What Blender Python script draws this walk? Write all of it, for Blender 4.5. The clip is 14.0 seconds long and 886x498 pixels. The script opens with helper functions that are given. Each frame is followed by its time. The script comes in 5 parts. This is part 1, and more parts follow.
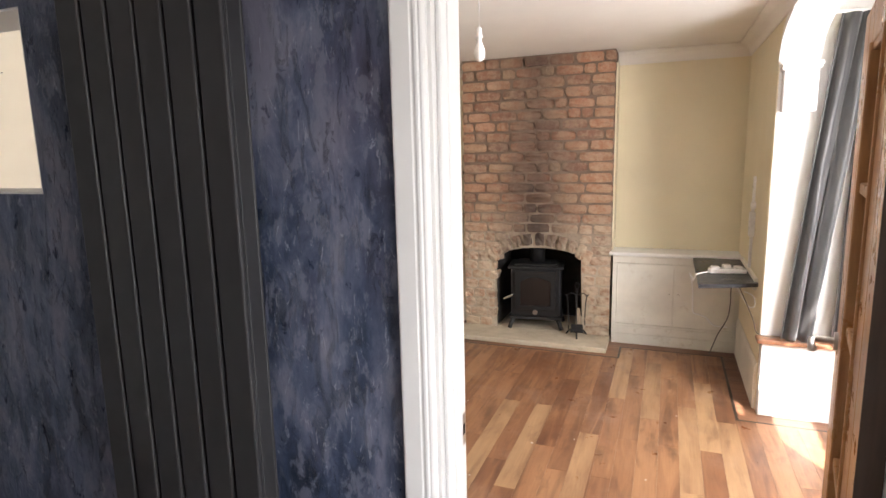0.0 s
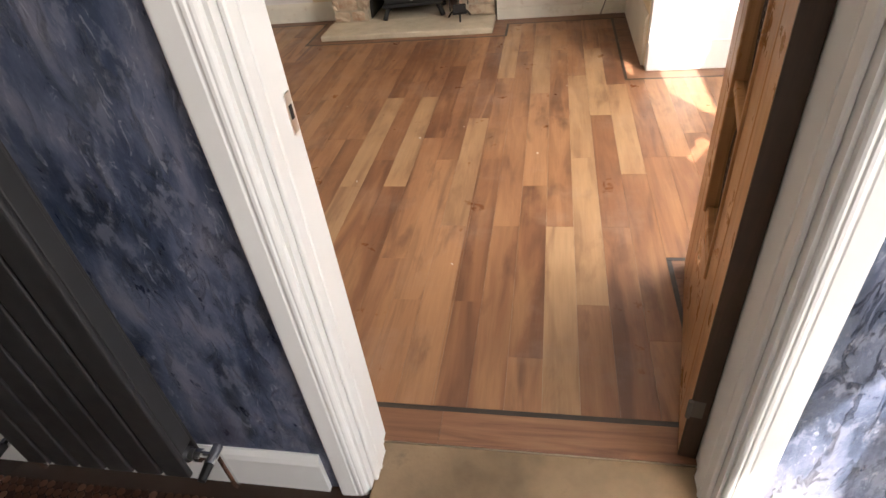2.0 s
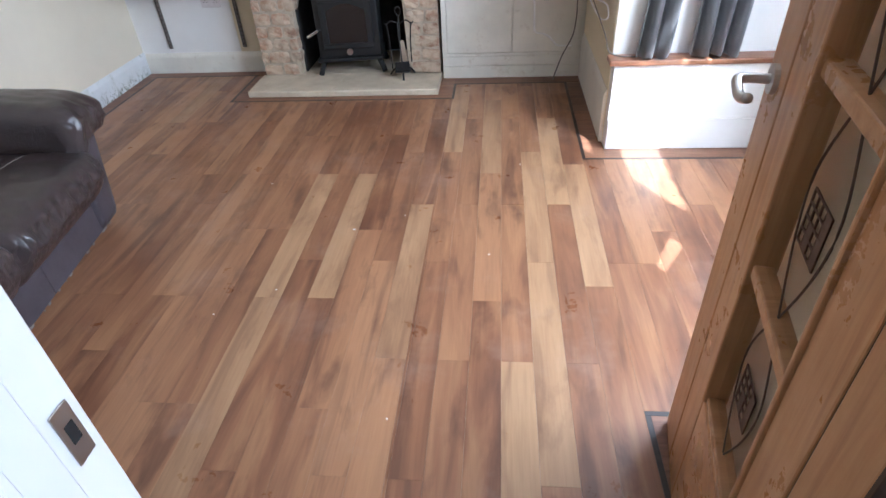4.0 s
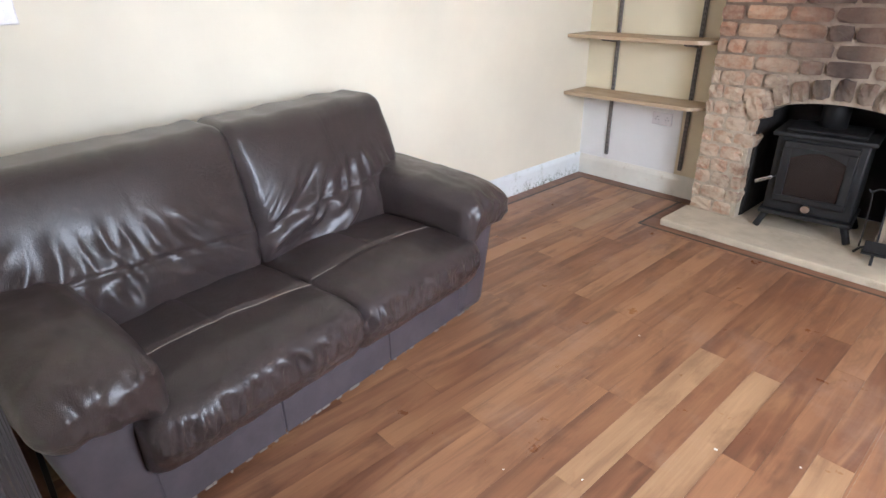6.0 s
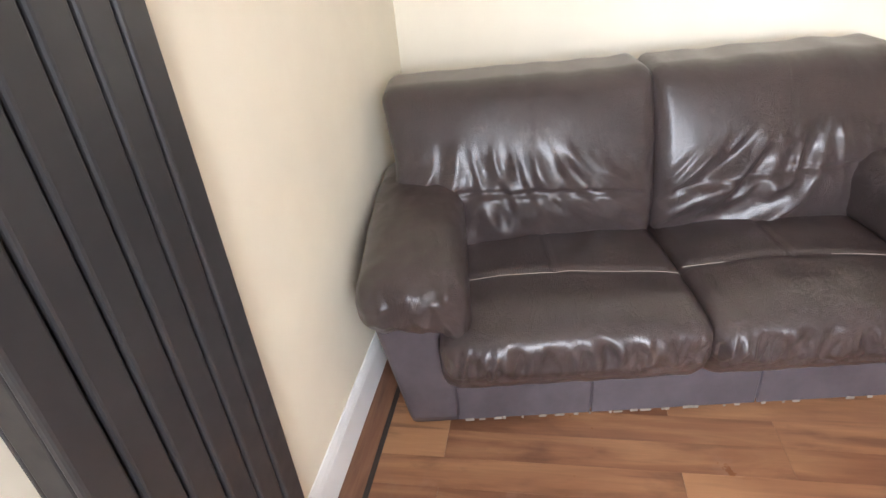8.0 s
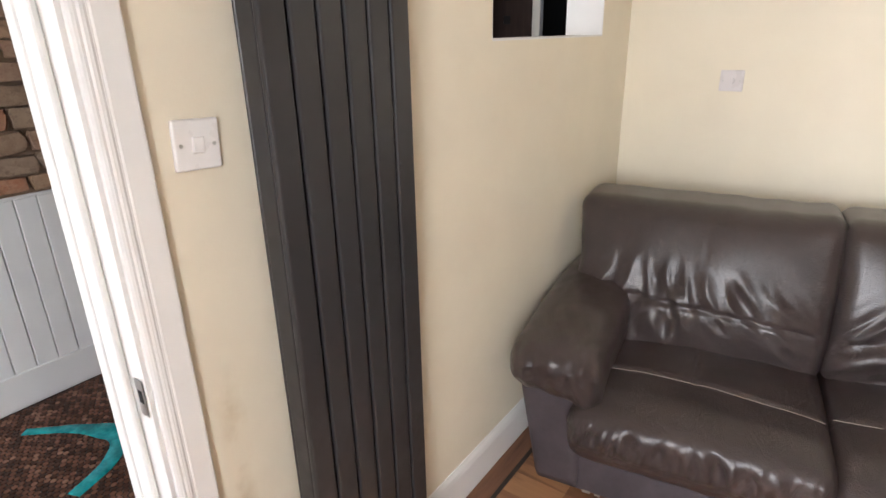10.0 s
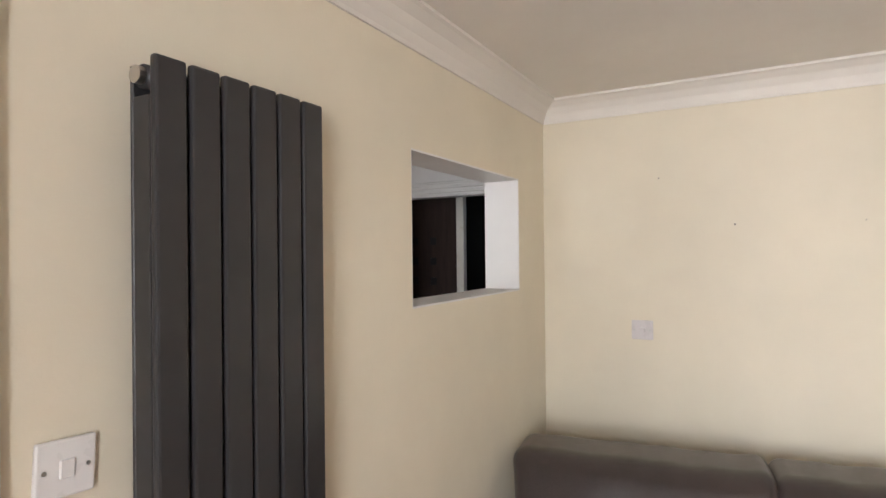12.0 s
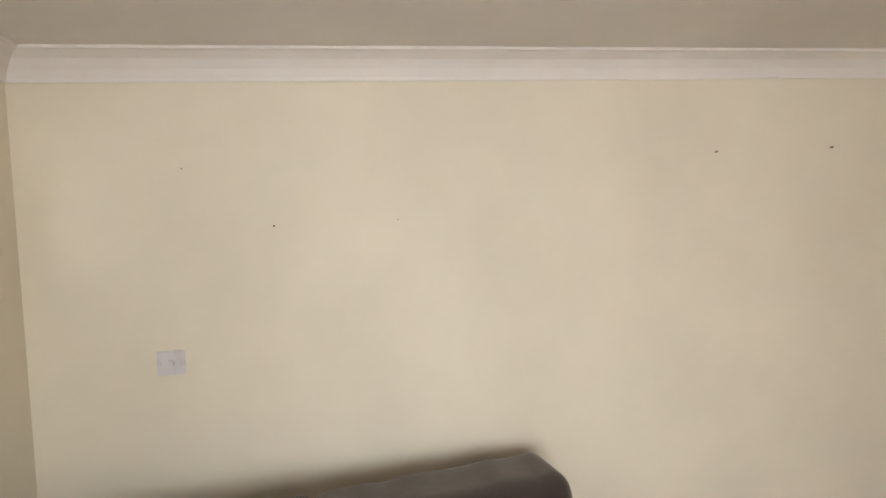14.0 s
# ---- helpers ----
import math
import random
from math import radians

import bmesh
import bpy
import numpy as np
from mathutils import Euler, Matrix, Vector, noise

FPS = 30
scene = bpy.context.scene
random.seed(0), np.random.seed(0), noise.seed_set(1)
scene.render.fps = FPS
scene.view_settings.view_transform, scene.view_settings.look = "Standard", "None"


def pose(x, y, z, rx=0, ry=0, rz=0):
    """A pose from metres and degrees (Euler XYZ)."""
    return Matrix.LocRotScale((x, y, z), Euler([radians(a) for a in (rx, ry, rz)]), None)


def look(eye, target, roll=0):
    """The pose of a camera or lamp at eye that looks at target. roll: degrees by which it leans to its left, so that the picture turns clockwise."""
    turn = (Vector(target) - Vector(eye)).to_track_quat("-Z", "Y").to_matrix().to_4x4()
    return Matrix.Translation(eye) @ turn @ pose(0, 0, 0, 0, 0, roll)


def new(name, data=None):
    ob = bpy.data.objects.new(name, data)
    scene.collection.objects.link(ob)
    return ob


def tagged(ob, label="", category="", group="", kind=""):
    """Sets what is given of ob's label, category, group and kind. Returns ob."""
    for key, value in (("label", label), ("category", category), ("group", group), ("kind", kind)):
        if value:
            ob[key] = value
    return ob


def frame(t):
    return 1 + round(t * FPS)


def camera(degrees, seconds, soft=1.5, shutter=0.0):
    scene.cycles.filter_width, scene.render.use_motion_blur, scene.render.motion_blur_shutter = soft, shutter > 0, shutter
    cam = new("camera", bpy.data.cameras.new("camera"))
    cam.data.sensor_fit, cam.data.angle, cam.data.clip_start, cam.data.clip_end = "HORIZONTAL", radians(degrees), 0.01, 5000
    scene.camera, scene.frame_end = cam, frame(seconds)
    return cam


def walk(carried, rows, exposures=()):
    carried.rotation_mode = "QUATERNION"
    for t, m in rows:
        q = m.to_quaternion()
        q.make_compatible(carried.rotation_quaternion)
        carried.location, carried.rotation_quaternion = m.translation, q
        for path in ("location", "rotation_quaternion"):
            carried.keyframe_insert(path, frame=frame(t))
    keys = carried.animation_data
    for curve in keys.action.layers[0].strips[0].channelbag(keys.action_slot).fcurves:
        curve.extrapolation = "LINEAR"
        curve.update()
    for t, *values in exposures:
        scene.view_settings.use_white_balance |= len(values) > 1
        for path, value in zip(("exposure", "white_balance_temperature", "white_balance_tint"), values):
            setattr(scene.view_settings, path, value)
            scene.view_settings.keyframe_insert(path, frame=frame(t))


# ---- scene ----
cam = camera(75.7, 14.0)
PATH = [
    (0, (2.797, -1.212, 1.64), (2.07, 0.622, 1.311), -1.3),
    (0.5, (2.771, -1.188, 1.611), (2.134, 0.643, 1.12), -2.2),
    (1, (2.765, -1.091, 1.54), (2.241, 0.699, 0.818), -3.6),
    (1.5, (2.808, -0.998, 1.486), (2.393, 0.694, 0.504), -5.0),
    (2, (2.814, -0.892, 1.394), (2.448, 0.641, 0.162), -7.4),
    (2.2, (2.784, -0.863, 1.406), (2.43, 0.568, 0.054), -7.2),
    (4.3, (2.786, -0.234, 1.459), (2.601, 1.392, 0.309), -3.4),
    (4.5, (2.787, -0.173, 1.462), (2.568, 1.465, 0.334), -3.8),
    (5, (2.69, -0.067, 1.481), (2.184, 1.577, 0.459), -2.6),
    (5.5, (2.618, 0.027, 1.448), (1.6, 1.489, 0.539), -1.2),
    (6, (2.596, 0.157, 1.446), (1.249, 1.36, 0.587), -1.2),
    (6.5, (2.583, 0.263, 1.442), (1.059, 1.202, 0.551), -2.1),
    (7, (2.52, 0.382, 1.45), (0.901, 1.134, 0.55), -3.2),
    (7.5, (2.466, 0.528, 1.404), (0.71, 0.833, 0.497), -5.6),
    (8, (2.461, 0.616, 1.427), (0.759, 0.26, 0.44), -5.9),
    (8.2, (2.52, 0.69, 1.405), (0.875, 0.112, 0.425), -5.2),
    (10.3, (2.751, 0.91, 1.606), (1.24, -0.228, 0.956), -1.7),
    (10.5, (2.756, 0.909, 1.617), (1.222, -0.242, 1.051), -1.7),
    (11, (2.747, 0.926, 1.655), (1.169, -0.246, 1.288), -1.7),
    (11.5, (2.735, 0.941, 1.691), (1.124, -0.236, 1.55), -2.1),
    (12, (2.667, 0.91, 1.727), (0.916, -0.057, 1.737), -0.6),
    (12.5, (2.556, 0.797, 1.758), (0.663, 0.163, 1.888), -2.1),
    (13, (2.452, 0.737, 1.754), (0.465, 0.526, 1.832), -2.6),
    (13.5, (2.339, 0.804, 1.739), (0.349, 0.968, 1.844), -3.1),
    (14, (2.112, 1.071, 1.802), (0.143, 1.41, 1.719), -2.8),
]
walk(cam, [(t, look(eye, target, roll)) for t, eye, target, roll in PATH],
     exposures=[(0, 2.3, 6200, 14), (1, 2.4, 6300, 14), (2.2, 1.95, 6600, 14), (4.3, 2.15, 4850, 9), (5.0, 2.05, 4850, 9), (5.6, 2.42, 5200, 11), (6.5, 2.55, 5400, 13), (7.5, 2.72, 5600, 13), (8.2, 2.95, 5800, 13), (10.3, 2.2, 6100, 13), (12, 1.95, 6100, 13), (13, 1.70, 6000, 13), (14, 1.75, 6200, 11)])
# ---- world, sun and large lights ----
SUN_TRAVEL = Vector((-0.49, 0.81, -1.0)).normalized()
world = bpy.data.worlds.new("sky_world")
scene.world = world
world.use_nodes = True
wn = world.node_tree
sky = wn.nodes.new("ShaderNodeTexSky")
sky.sky_type = "NISHITA"
sky.sun_disc = False
sky.sun_elevation = math.asin(-SUN_TRAVEL.z)
sky.sun_rotation = math.atan2(-SUN_TRAVEL.x, -SUN_TRAVEL.y)
wn.links.new(sky.outputs[0], wn.nodes["Background"].inputs[0])
wn.nodes["Background"].inputs[1].default_value = 0.085
sun_data = bpy.data.lights.new("sun", "SUN")
sun_data.energy, sun_data.angle, sun_data.color = 5.0, radians(0.6), (1.0, 0.94, 0.84)
sun = new("sun", sun_data)
sun.matrix_world = look((8, -8, 12), Vector((8, -8, 12)) + SUN_TRAVEL)


def window_light(name, eye, target, w, h, power, colour=(1.0, 0.98, 0.95)):
    d = bpy.data.lights.new(name, "AREA")
    d.shape, d.size, d.size_y, d.energy, d.color = "RECTANGLE", w, h, power, colour
    ob = new(name, d)
    ob.matrix_world = look(eye, target)
    return ob


window_light("bay_sky_light", (4.25, 1.34, 1.36), (3.0, 1.28, 1.08), 1.20, 1.70, 35)
window_light("hall_sky_light", (3.97, -1.1, 1.2), (3.0, -1.1, 1.0), 1.1, 1.8, 6.3)

# ---- materials ----


class Shader:
    """A principled material with short calls for its nodes."""

    def __init__(self, name, rough=0.6, metal=0.0, spec=0.5):
        self.mat = bpy.data.materials.new(name)
        self.mat.use_nodes = True
        self.tree = self.mat.node_tree
        self.bsdf = self.tree.nodes["Principled BSDF"]
        self.bsdf.inputs["Roughness"].default_value = rough
        self.bsdf.inputs["Metallic"].default_value = metal
        self.bsdf.inputs["Specular IOR Level"].default_value = spec

    def node(self, kind, **inputs):
        n = self.tree.nodes.new(kind)
        for key, value in inputs.items():
            self.feed(n, key.replace("_", " "), value)
        return n

    def feed(self, n, key, value):
        if isinstance(value, bpy.types.NodeSocket):
            self.tree.links.new(value, n.inputs[key])
        else:
            n.inputs[key].default_value = value

    def place(self, sx=1.0, sy=1.0, sz=1.0, rand=0.0):
        geo = self.node("ShaderNodeNewGeometry")
        m = self.node("ShaderNodeMapping", Vector=geo.outputs["Position"], Scale=(sx, sy, sz))
        if rand:
            info = self.node("ShaderNodeObjectInfo")
            mul = self.node("ShaderNodeMath")
            mul.operation = "MULTIPLY"
            self.feed(mul, 0, info.outputs["Random"])
            mul.inputs[1].default_value = rand
            comb = self.node("ShaderNodeCombineXYZ", X=mul.outputs[0], Y=mul.outputs[0], Z=mul.outputs[0])
            self.feed(m, "Location", comb.outputs[0])
        return m.outputs[0]

    def noise(self, vec, scale, detail=4.0, rough=0.55, distort=0.0):
        n = self.node("ShaderNodeTexNoise", Vector=vec, Scale=scale, Detail=detail, Roughness=rough, Distortion=distort)
        return n.outputs[0]

    def ramp(self, fac, *stops):
        r = self.node("ShaderNodeValToRGB", Fac=fac)
        e = r.color_ramp.elements
        while len(e) < len(stops):
            e.new(0.5)
        for slot, (pos, col) in zip(e, stops):
            slot.position = pos
            slot.color = (col, col, col, 1) if isinstance(col, (int, float)) else (*col, 1)
        return r.outputs[0]

    def mix(self, fac, a, b, mode="MIX"):
        n = self.node("ShaderNodeMix")
        n.data_type, n.blend_type = "RGBA", mode
        self.feed(n, 0, fac)
        for slot, value in ((6, a), (7, b)):
            if isinstance(value, bpy.types.NodeSocket):
                self.tree.links.new(value, n.inputs[slot])
            else:
                n.inputs[slot].default_value = (*value, 1)
        return n.outputs[2]

    def maths(self, op, a, b=0.0):
        n = self.node("ShaderNodeMath")
        n.operation = op
        self.feed(n, 0, a)
        self.feed(n, 1, b)
        return n.outputs[0]

    def colour(self, value):
        if isinstance(value, bpy.types.NodeSocket):
            self.tree.links.new(value, self.bsdf.inputs["Base Color"])
        else:
            self.bsdf.inputs["Base Color"].default_value = (*value, 1)
        return self

    def rough(self, value):
        self.feed(self.bsdf, "Roughness", value)
        return self

    def bump(self, height, strength=0.3, distance=0.01):
        b = self.node("ShaderNodeBump", Height=height, Strength=strength, Distance=distance)
        self.tree.links.new(b.outputs[0], self.bsdf.inputs["Normal"])
        return self


def paint(name, base, rough=0.6, mottling=0.05, bump=0.12, dirt=None, scale=3.0):
    s = Shader(name, rough)
    p = s.place()
    big = s.noise(p, scale, 5)
    dark = tuple(c * (1 - 2.2 * mottling) for c in base)
    light = tuple(min(1, c * (1 + mottling)) for c in base)
    col = s.ramp(big, (0.3, dark), (0.7, light))
    if dirt:
        spots = s.ramp(s.noise(p, 9.0, 8, 0.7), (0.58, 0.0), (0.74, 0.75))
        col = s.mix(spots, col, dirt)
    if name.startswith("mouldy"):
        sep = s.node("ShaderNodeSeparateXYZ", Vector=s.node("ShaderNodeNewGeometry").outputs["Position"])
        along = s.ramp(s.maths("MULTIPLY", sep.outputs[1], 0.25), (0.76, 0.0), (0.84, 1.0), (0.93, 0.9), (0.97, 0.5))
        low = s.ramp(s.maths("ADD", sep.outputs[2], s.maths("MULTIPLY", s.noise(p, 11, 5, 0.7), 0.16)), (0.10, 1.0), (0.17, 0.0))
        specks = s.ramp(s.noise(p, 34, 7, 0.75), (0.50, 0.0), (0.58, 0.9))
        col = s.mix(s.maths("MULTIPLY", s.maths("MULTIPLY", along, low), specks), col, (0.12, 0.13, 0.07))
    if name.startswith("cream"):
        sep = s.node("ShaderNodeSeparateXYZ", Vector=s.node("ShaderNodeNewGeometry").outputs["Position"])
        dx = s.maths("ABSOLUTE", s.maths("SUBTRACT", sep.outputs[0], s.maths("ADD", 2.19, s.maths("MULTIPLY", s.noise(s.place(1, 1, 2.5), 3, 4), 0.07))))
        run = s.maths("MULTIPLY", s.ramp(s.maths("MULTIPLY", dx, 10), (0.05, 0.5), (0.34, 0.0)), s.ramp(sep.outputs[2], (0.9, 1.0), (1.0, 0.0)))
        run = s.maths("MULTIPLY", run, s.ramp(s.noise(s.place(1, 1, 0.8), 9, 4), (0.42, 0.1), (0.58, 1.0)))
        near = s.ramp(s.maths("ABSOLUTE", sep.outputs[1]), (0.02, 1.0), (0.04, 0.0))
        col = s.mix(s.maths("MULTIPLY", run, near), col, (0.50, 0.38, 0.22))
    s.colour(col)
    fine = s.noise(p, 140, 3)
    coarse = s.noise(p, 12, 3)
    s.bump(s.mix(0.35, fine, coarse), bump, 0.004)
    s.rough(s.ramp(s.noise(p, 20, 3), (0.3, rough - 0.08), (0.7, rough + 0.08)))
    return s.mat


CREAM = paint("cream_wall_paint", (0.77, 0.70, 0.555), 0.62, 0.035, 0.10, None, 1.6)
# the wall cream again, with warm bounced light put into its colour
BOUNCE_CREAM = paint("bounce_warmed_cream", (0.78, 0.695, 0.50), 0.62, 0.035, 0.10, None, 1.6)
CEILING = paint("ceiling_emulsion", (0.78, 0.74, 0.68), 0.7, 0.03, 0.08, None, 1.4)
WHITE_WALL = paint("white_emulsion", (0.80, 0.79, 0.77), 0.6, 0.03, 0.10)
GLOSS_WHITE = paint("white_gloss_paint", (0.81, 0.80, 0.775), 0.42, 0.02, 0.012)
WORN_WHITE = paint("worn_white_paint", (0.78, 0.75, 0.665), 0.45, 0.05, 0.10, (0.52, 0.44, 0.34), 5.0)
MOULDY_WHITE = paint("mouldy_white_paint", (0.76, 0.78, 0.78), 0.5, 0.04, 0.1, (0.30, 0.31, 0.20), 5.0)
PLATE = paint("aged_plate_plastic", (0.66, 0.62, 0.61), 0.3, 0.02, 0.02)
PLASTIC = paint("white_plastic", (0.80, 0.78, 0.76), 0.3, 0.01, 0.02)


def venetian():
    s = Shader("blue_polished_plaster", 0.36)
    big = s.noise(s.place(4.6, 4.6, 2.0), 1.5, 9, 0.66, 0.3)
    knife = s.noise(s.place(13, 13, 6.0), 1.4, 8, 0.72, 0.15)
    base = s.ramp(big, (0.36, (0.018, 0.027, 0.052)), (0.45, (0.046, 0.064, 0.115)), (0.53, (0.100, 0.118, 0.185)), (0.62, (0.195, 0.20, 0.265)))
    base = s.mix(s.ramp(knife, (0.52, 0.0), (0.57, 0.62)), base, (0.20, 0.21, 0.27))
    base = s.mix(s.ramp(knife, (0.34, 0.6), (0.41, 0.0)), base, (0.012, 0.018, 0.036))
    violet = s.ramp(s.noise(s.place(1.6, 1.6, 0.7), 1.3, 4, 0.6), (0.50, 0.0), (0.66, 0.55))
    base = s.mix(violet, base, (0.105, 0.080, 0.115))
    flecks = s.ramp(s.noise(s.place(30, 30, 9), 1.5, 6, 0.75, 1.2), (0.60, 0.0), (0.64, 0.7))
    s.colour(s.mix(flecks, base, (0.34, 0.35, 0.41)))
    s.rough(s.ramp(knife, (0.3, 0.22), (0.7, 0.52)))
    ridge = s.ramp(s.noise(s.place(16, 16, 4.5), 1.5, 7, 0.72, 0.8), (0.55, 0.0), (0.585, 1.0), (0.64, 0.25))
    return s.bump(s.mix(0.5, knife, ridge), 1.0, 0.010).mat


BLUE = venetian()


def wood(name, dark, mid, light, rough=0.38, along="y", rand=37.0, scale=1.0, vary=0.5):
    s = Shader(name, rough)
    st = {"x": (0.9, 14, 14), "y": (14, 0.9, 14), "z": (14, 14, 0.9)}[along]
    p = s.place(*[c * scale for c in st], rand)
    grain = s.noise(p, 2.2, 7, 0.62, 1.1)
    fine = s.noise(s.place(*[c * 7 * scale for c in st], rand), 2.0, 4, 0.6)
    col = s.ramp(grain, (0.28, dark), (0.50, mid), (0.72, light))
    col = s.mix(0.16, col, s.ramp(fine, (0.3, dark), (0.7, light)))
    if vary:
        info = s.node("ShaderNodeObjectInfo")
        tone = s.ramp(info.outputs["Random"], (0.0, (0.62, 0.56, 0.54)), (0.3, (0.80, 0.76, 0.74)), (0.72, (1.0, 0.97, 0.94)), (0.85, (1.12, 1.08, 1.0)), (1.0, (1.42, 1.42, 1.30)))
        col = s.mix(1.0, col, tone, "MULTIPLY")
    s.colour(col)
    scuff = s.noise(s.place(), 6.0, 6, 0.7)
    s.rough(s.ramp(scuff, (0.3, rough - 0.09), (0.7, rough + 0.14)))
    return s.bump(s.mix(0.4, fine, grain), 0.10, 0.002).mat




def plank_finish(name, stops, smoke, pale):
    """Printed plank: long streaks within each board, darker smoke and pale sapwood, fine grain."""
    s = Shader(name, 0.34)
    info = s.node("ShaderNodeObjectInfo")
    tone = s.ramp(info.outputs["Random"], *stops)
    streak = s.noise(s.place(8.5, 0.9, 1.0, 37.0), 1.5, 4, 0.5, 0.9)
    cloud = s.noise(s.place(6.0, 2.0, 1.0, 71.0), 1.5, 5, 0.58, 0.3)
    fine = s.noise(s.place(95, 4.0, 1, 37.0), 1.3, 4, 0.6, 0.5)
    col = s.mix(s.ramp(streak, (0.50, 0.0), (0.68, 0.6)), tone, pale)
    col = s.mix(s.ramp(streak, (0.30, 0.65), (0.47, 0.0)), col, smoke)
    col = s.mix(s.ramp(cloud, (0.53, 0.0), (0.72, 0.75)), col, smoke)
    col = s.mix(1.0, col, s.ramp(fine, (0.3, 0.91), (0.7, 1.07)), "MULTIPLY")
    dust = s.noise(s.place(), 2.3, 8, 0.7)
    col = s.mix(s.ramp(dust, (0.54, 0.0), (0.80, 0.30)), col, (0.42, 0.33, 0.28))
    s.colour(col)
    scuff = s.noise(s.place(), 5.0, 7, 0.7)
    s.rough(s.ramp(scuff, (0.3, 0.24), (0.7, 0.50)))
    return s.bump(s.mix(0.5, fine, scuff), 0.08, 0.002).mat


PLANK = plank_finish("plank_vinyl", ((0.0, (0.178, 0.076, 0.038)), (0.3, (0.243, 0.112, 0.055)), (0.7, (0.293, 0.142, 0.070)), (1.0, (0.375, 0.197, 0.097))), (0.094, 0.040, 0.023), (0.39, 0.207, 0.099))
PLANK_TAN = plank_finish("tan_plank_vinyl", ((0.0, (0.31, 0.175, 0.090)), (1.0, (0.41, 0.25, 0.130))), (0.19, 0.095, 0.050), (0.43, 0.265, 0.14))
BORDER = wood("border_plank", (0.13, 0.058, 0.034), (0.25, 0.122, 0.068), (0.33, 0.18, 0.10), 0.36, "x", 21.0)
INLAY = wood("dark_inlay", (0.018, 0.014, 0.013), (0.035, 0.026, 0.022), (0.05, 0.038, 0.03), 0.4, "x", 0, 1, 0)
PINE = wood("varnished_pine", (0.29, 0.125, 0.045), (0.46, 0.235, 0.095), (0.56, 0.315, 0.145), 0.30, "z", 9, 0.7, 0)
PINE_RAIL = wood("varnished_pine_rail", (0.29, 0.125, 0.045), (0.46, 0.235, 0.095), (0.56, 0.315, 0.145), 0.30, "x", 9, 0.7, 0)
# dark tone: painted shade on the door's edge and grooves, own colour of leading
SHADE_AND_LEAD = wood("shaded_wood_and_lead", (0.035, 0.02, 0.012), (0.06, 0.034, 0.02), (0.09, 0.05, 0.03), 0.5, "z", 3, 1, 0)
OLD_BOARD = wood("bare_threshold_board", (0.15, 0.088, 0.046), (0.30, 0.195, 0.11), (0.44, 0.31, 0.19), 0.62, "x", 5, 0.45, 0)
SHELF_WOOD = wood("pale_shelf_wood", (0.34, 0.24, 0.14), (0.50, 0.37, 0.235), (0.58, 0.45, 0.30), 0.45, "x", 11, 0.6, 0)
SILL_WOOD = wood("stained_sill_wood", (0.13, 0.05, 0.025), (0.25, 0.105, 0.05), (0.34, 0.16, 0.08), 0.35, "x", 7, 0.7, 0)


def metal_paint(name, base, rough=0.38):
    s = Shader(name, rough)
    p = s.place()
    n = s.noise(p, 4.0, 4)
    s.colour(s.ramp(n, (0.3, tuple(c * 0.85 for c in base)), (0.7, tuple(c * 1.12 for c in base))))
    s.rough(s.ramp(s.noise(p, 25, 4), (0.3, rough - 0.06), (0.7, rough + 0.08)))
    return s.bump(s.noise(p, 400, 2), 0.06, 0.001).mat


ANTHRACITE = metal_paint("anthracite_enamel", (0.030, 0.029, 0.030), 0.42)
CAST_IRON = metal_paint("black_cast_iron", (0.006, 0.0058, 0.0058), 0.58)
STEEL = Shader("brushed_steel", 0.3, 1.0).colour((0.55, 0.54, 0.52)).mat
CHROME = Shader("chrome", 0.14, 1.0).colour((0.72, 0.72, 0.72)).mat
DARK_BRACKET = metal_paint("grey_bracket_metal", (0.16, 0.14, 0.125), 0.45)
BLACK = Shader("black_plastic", 0.4).colour((0.012, 0.012, 0.012)).mat
# shade put into colour: the unlit back room, and holes and slots
DARK = Shader("near_black_shade", 0.8).colour((0.01, 0.009, 0.009)).mat
BULB = paint("opal_bulb", (0.85, 0.84, 0.80), 0.25, 0.01, 0.0)
WHITE_CORD = Shader("white_cable_sheath", 0.4).colour((0.88, 0.87, 0.85)).mat
GREY_CORD = Shader("grey_cable_sheath", 0.5).colour((0.16, 0.15, 0.14)).mat


def glass():
    s = Shader("window_glass", 0.03)
    s.bsdf.inputs["Transmission Weight"].default_value = 1.0
    s.bsdf.inputs["IOR"].default_value = 1.1
    return s.colour((0.95, 0.97, 0.96)).mat


GLASS = glass()


def net_cloth():
    s = Shader("white_net_cloth", 0.9)
    t = s.node("ShaderNodeBsdfTranslucent")
    t.inputs[0].default_value = (0.9, 0.9, 0.88, 1)
    m = s.node("ShaderNodeMixShader")
    m.inputs[0].default_value = 0.55
    s.tree.links.new(s.bsdf.outputs[0], m.inputs[1])
    s.tree.links.new(t.outputs[0], m.inputs[2])
    s.tree.links.new(m.outputs[0], s.tree.nodes["Material Output"].inputs[0])
    return s.colour((0.85, 0.85, 0.83)).mat


NET = net_cloth()


def curtain_cloth():
    s = Shader("grey_satin_cloth", 0.42)
    p = s.place()
    weave = s.noise(s.place(300, 300, 60), 3.0, 2)
    s.colour(s.ramp(s.noise(p, 5, 4), (0.3, (0.040, 0.039, 0.040)), (0.7, (0.066, 0.063, 0.062))))
    s.bsdf.inputs["Sheen Weight"].default_value = 0.35
    return s.bump(weave, 0.12, 0.001).mat


CURTAIN = curtain_cloth()


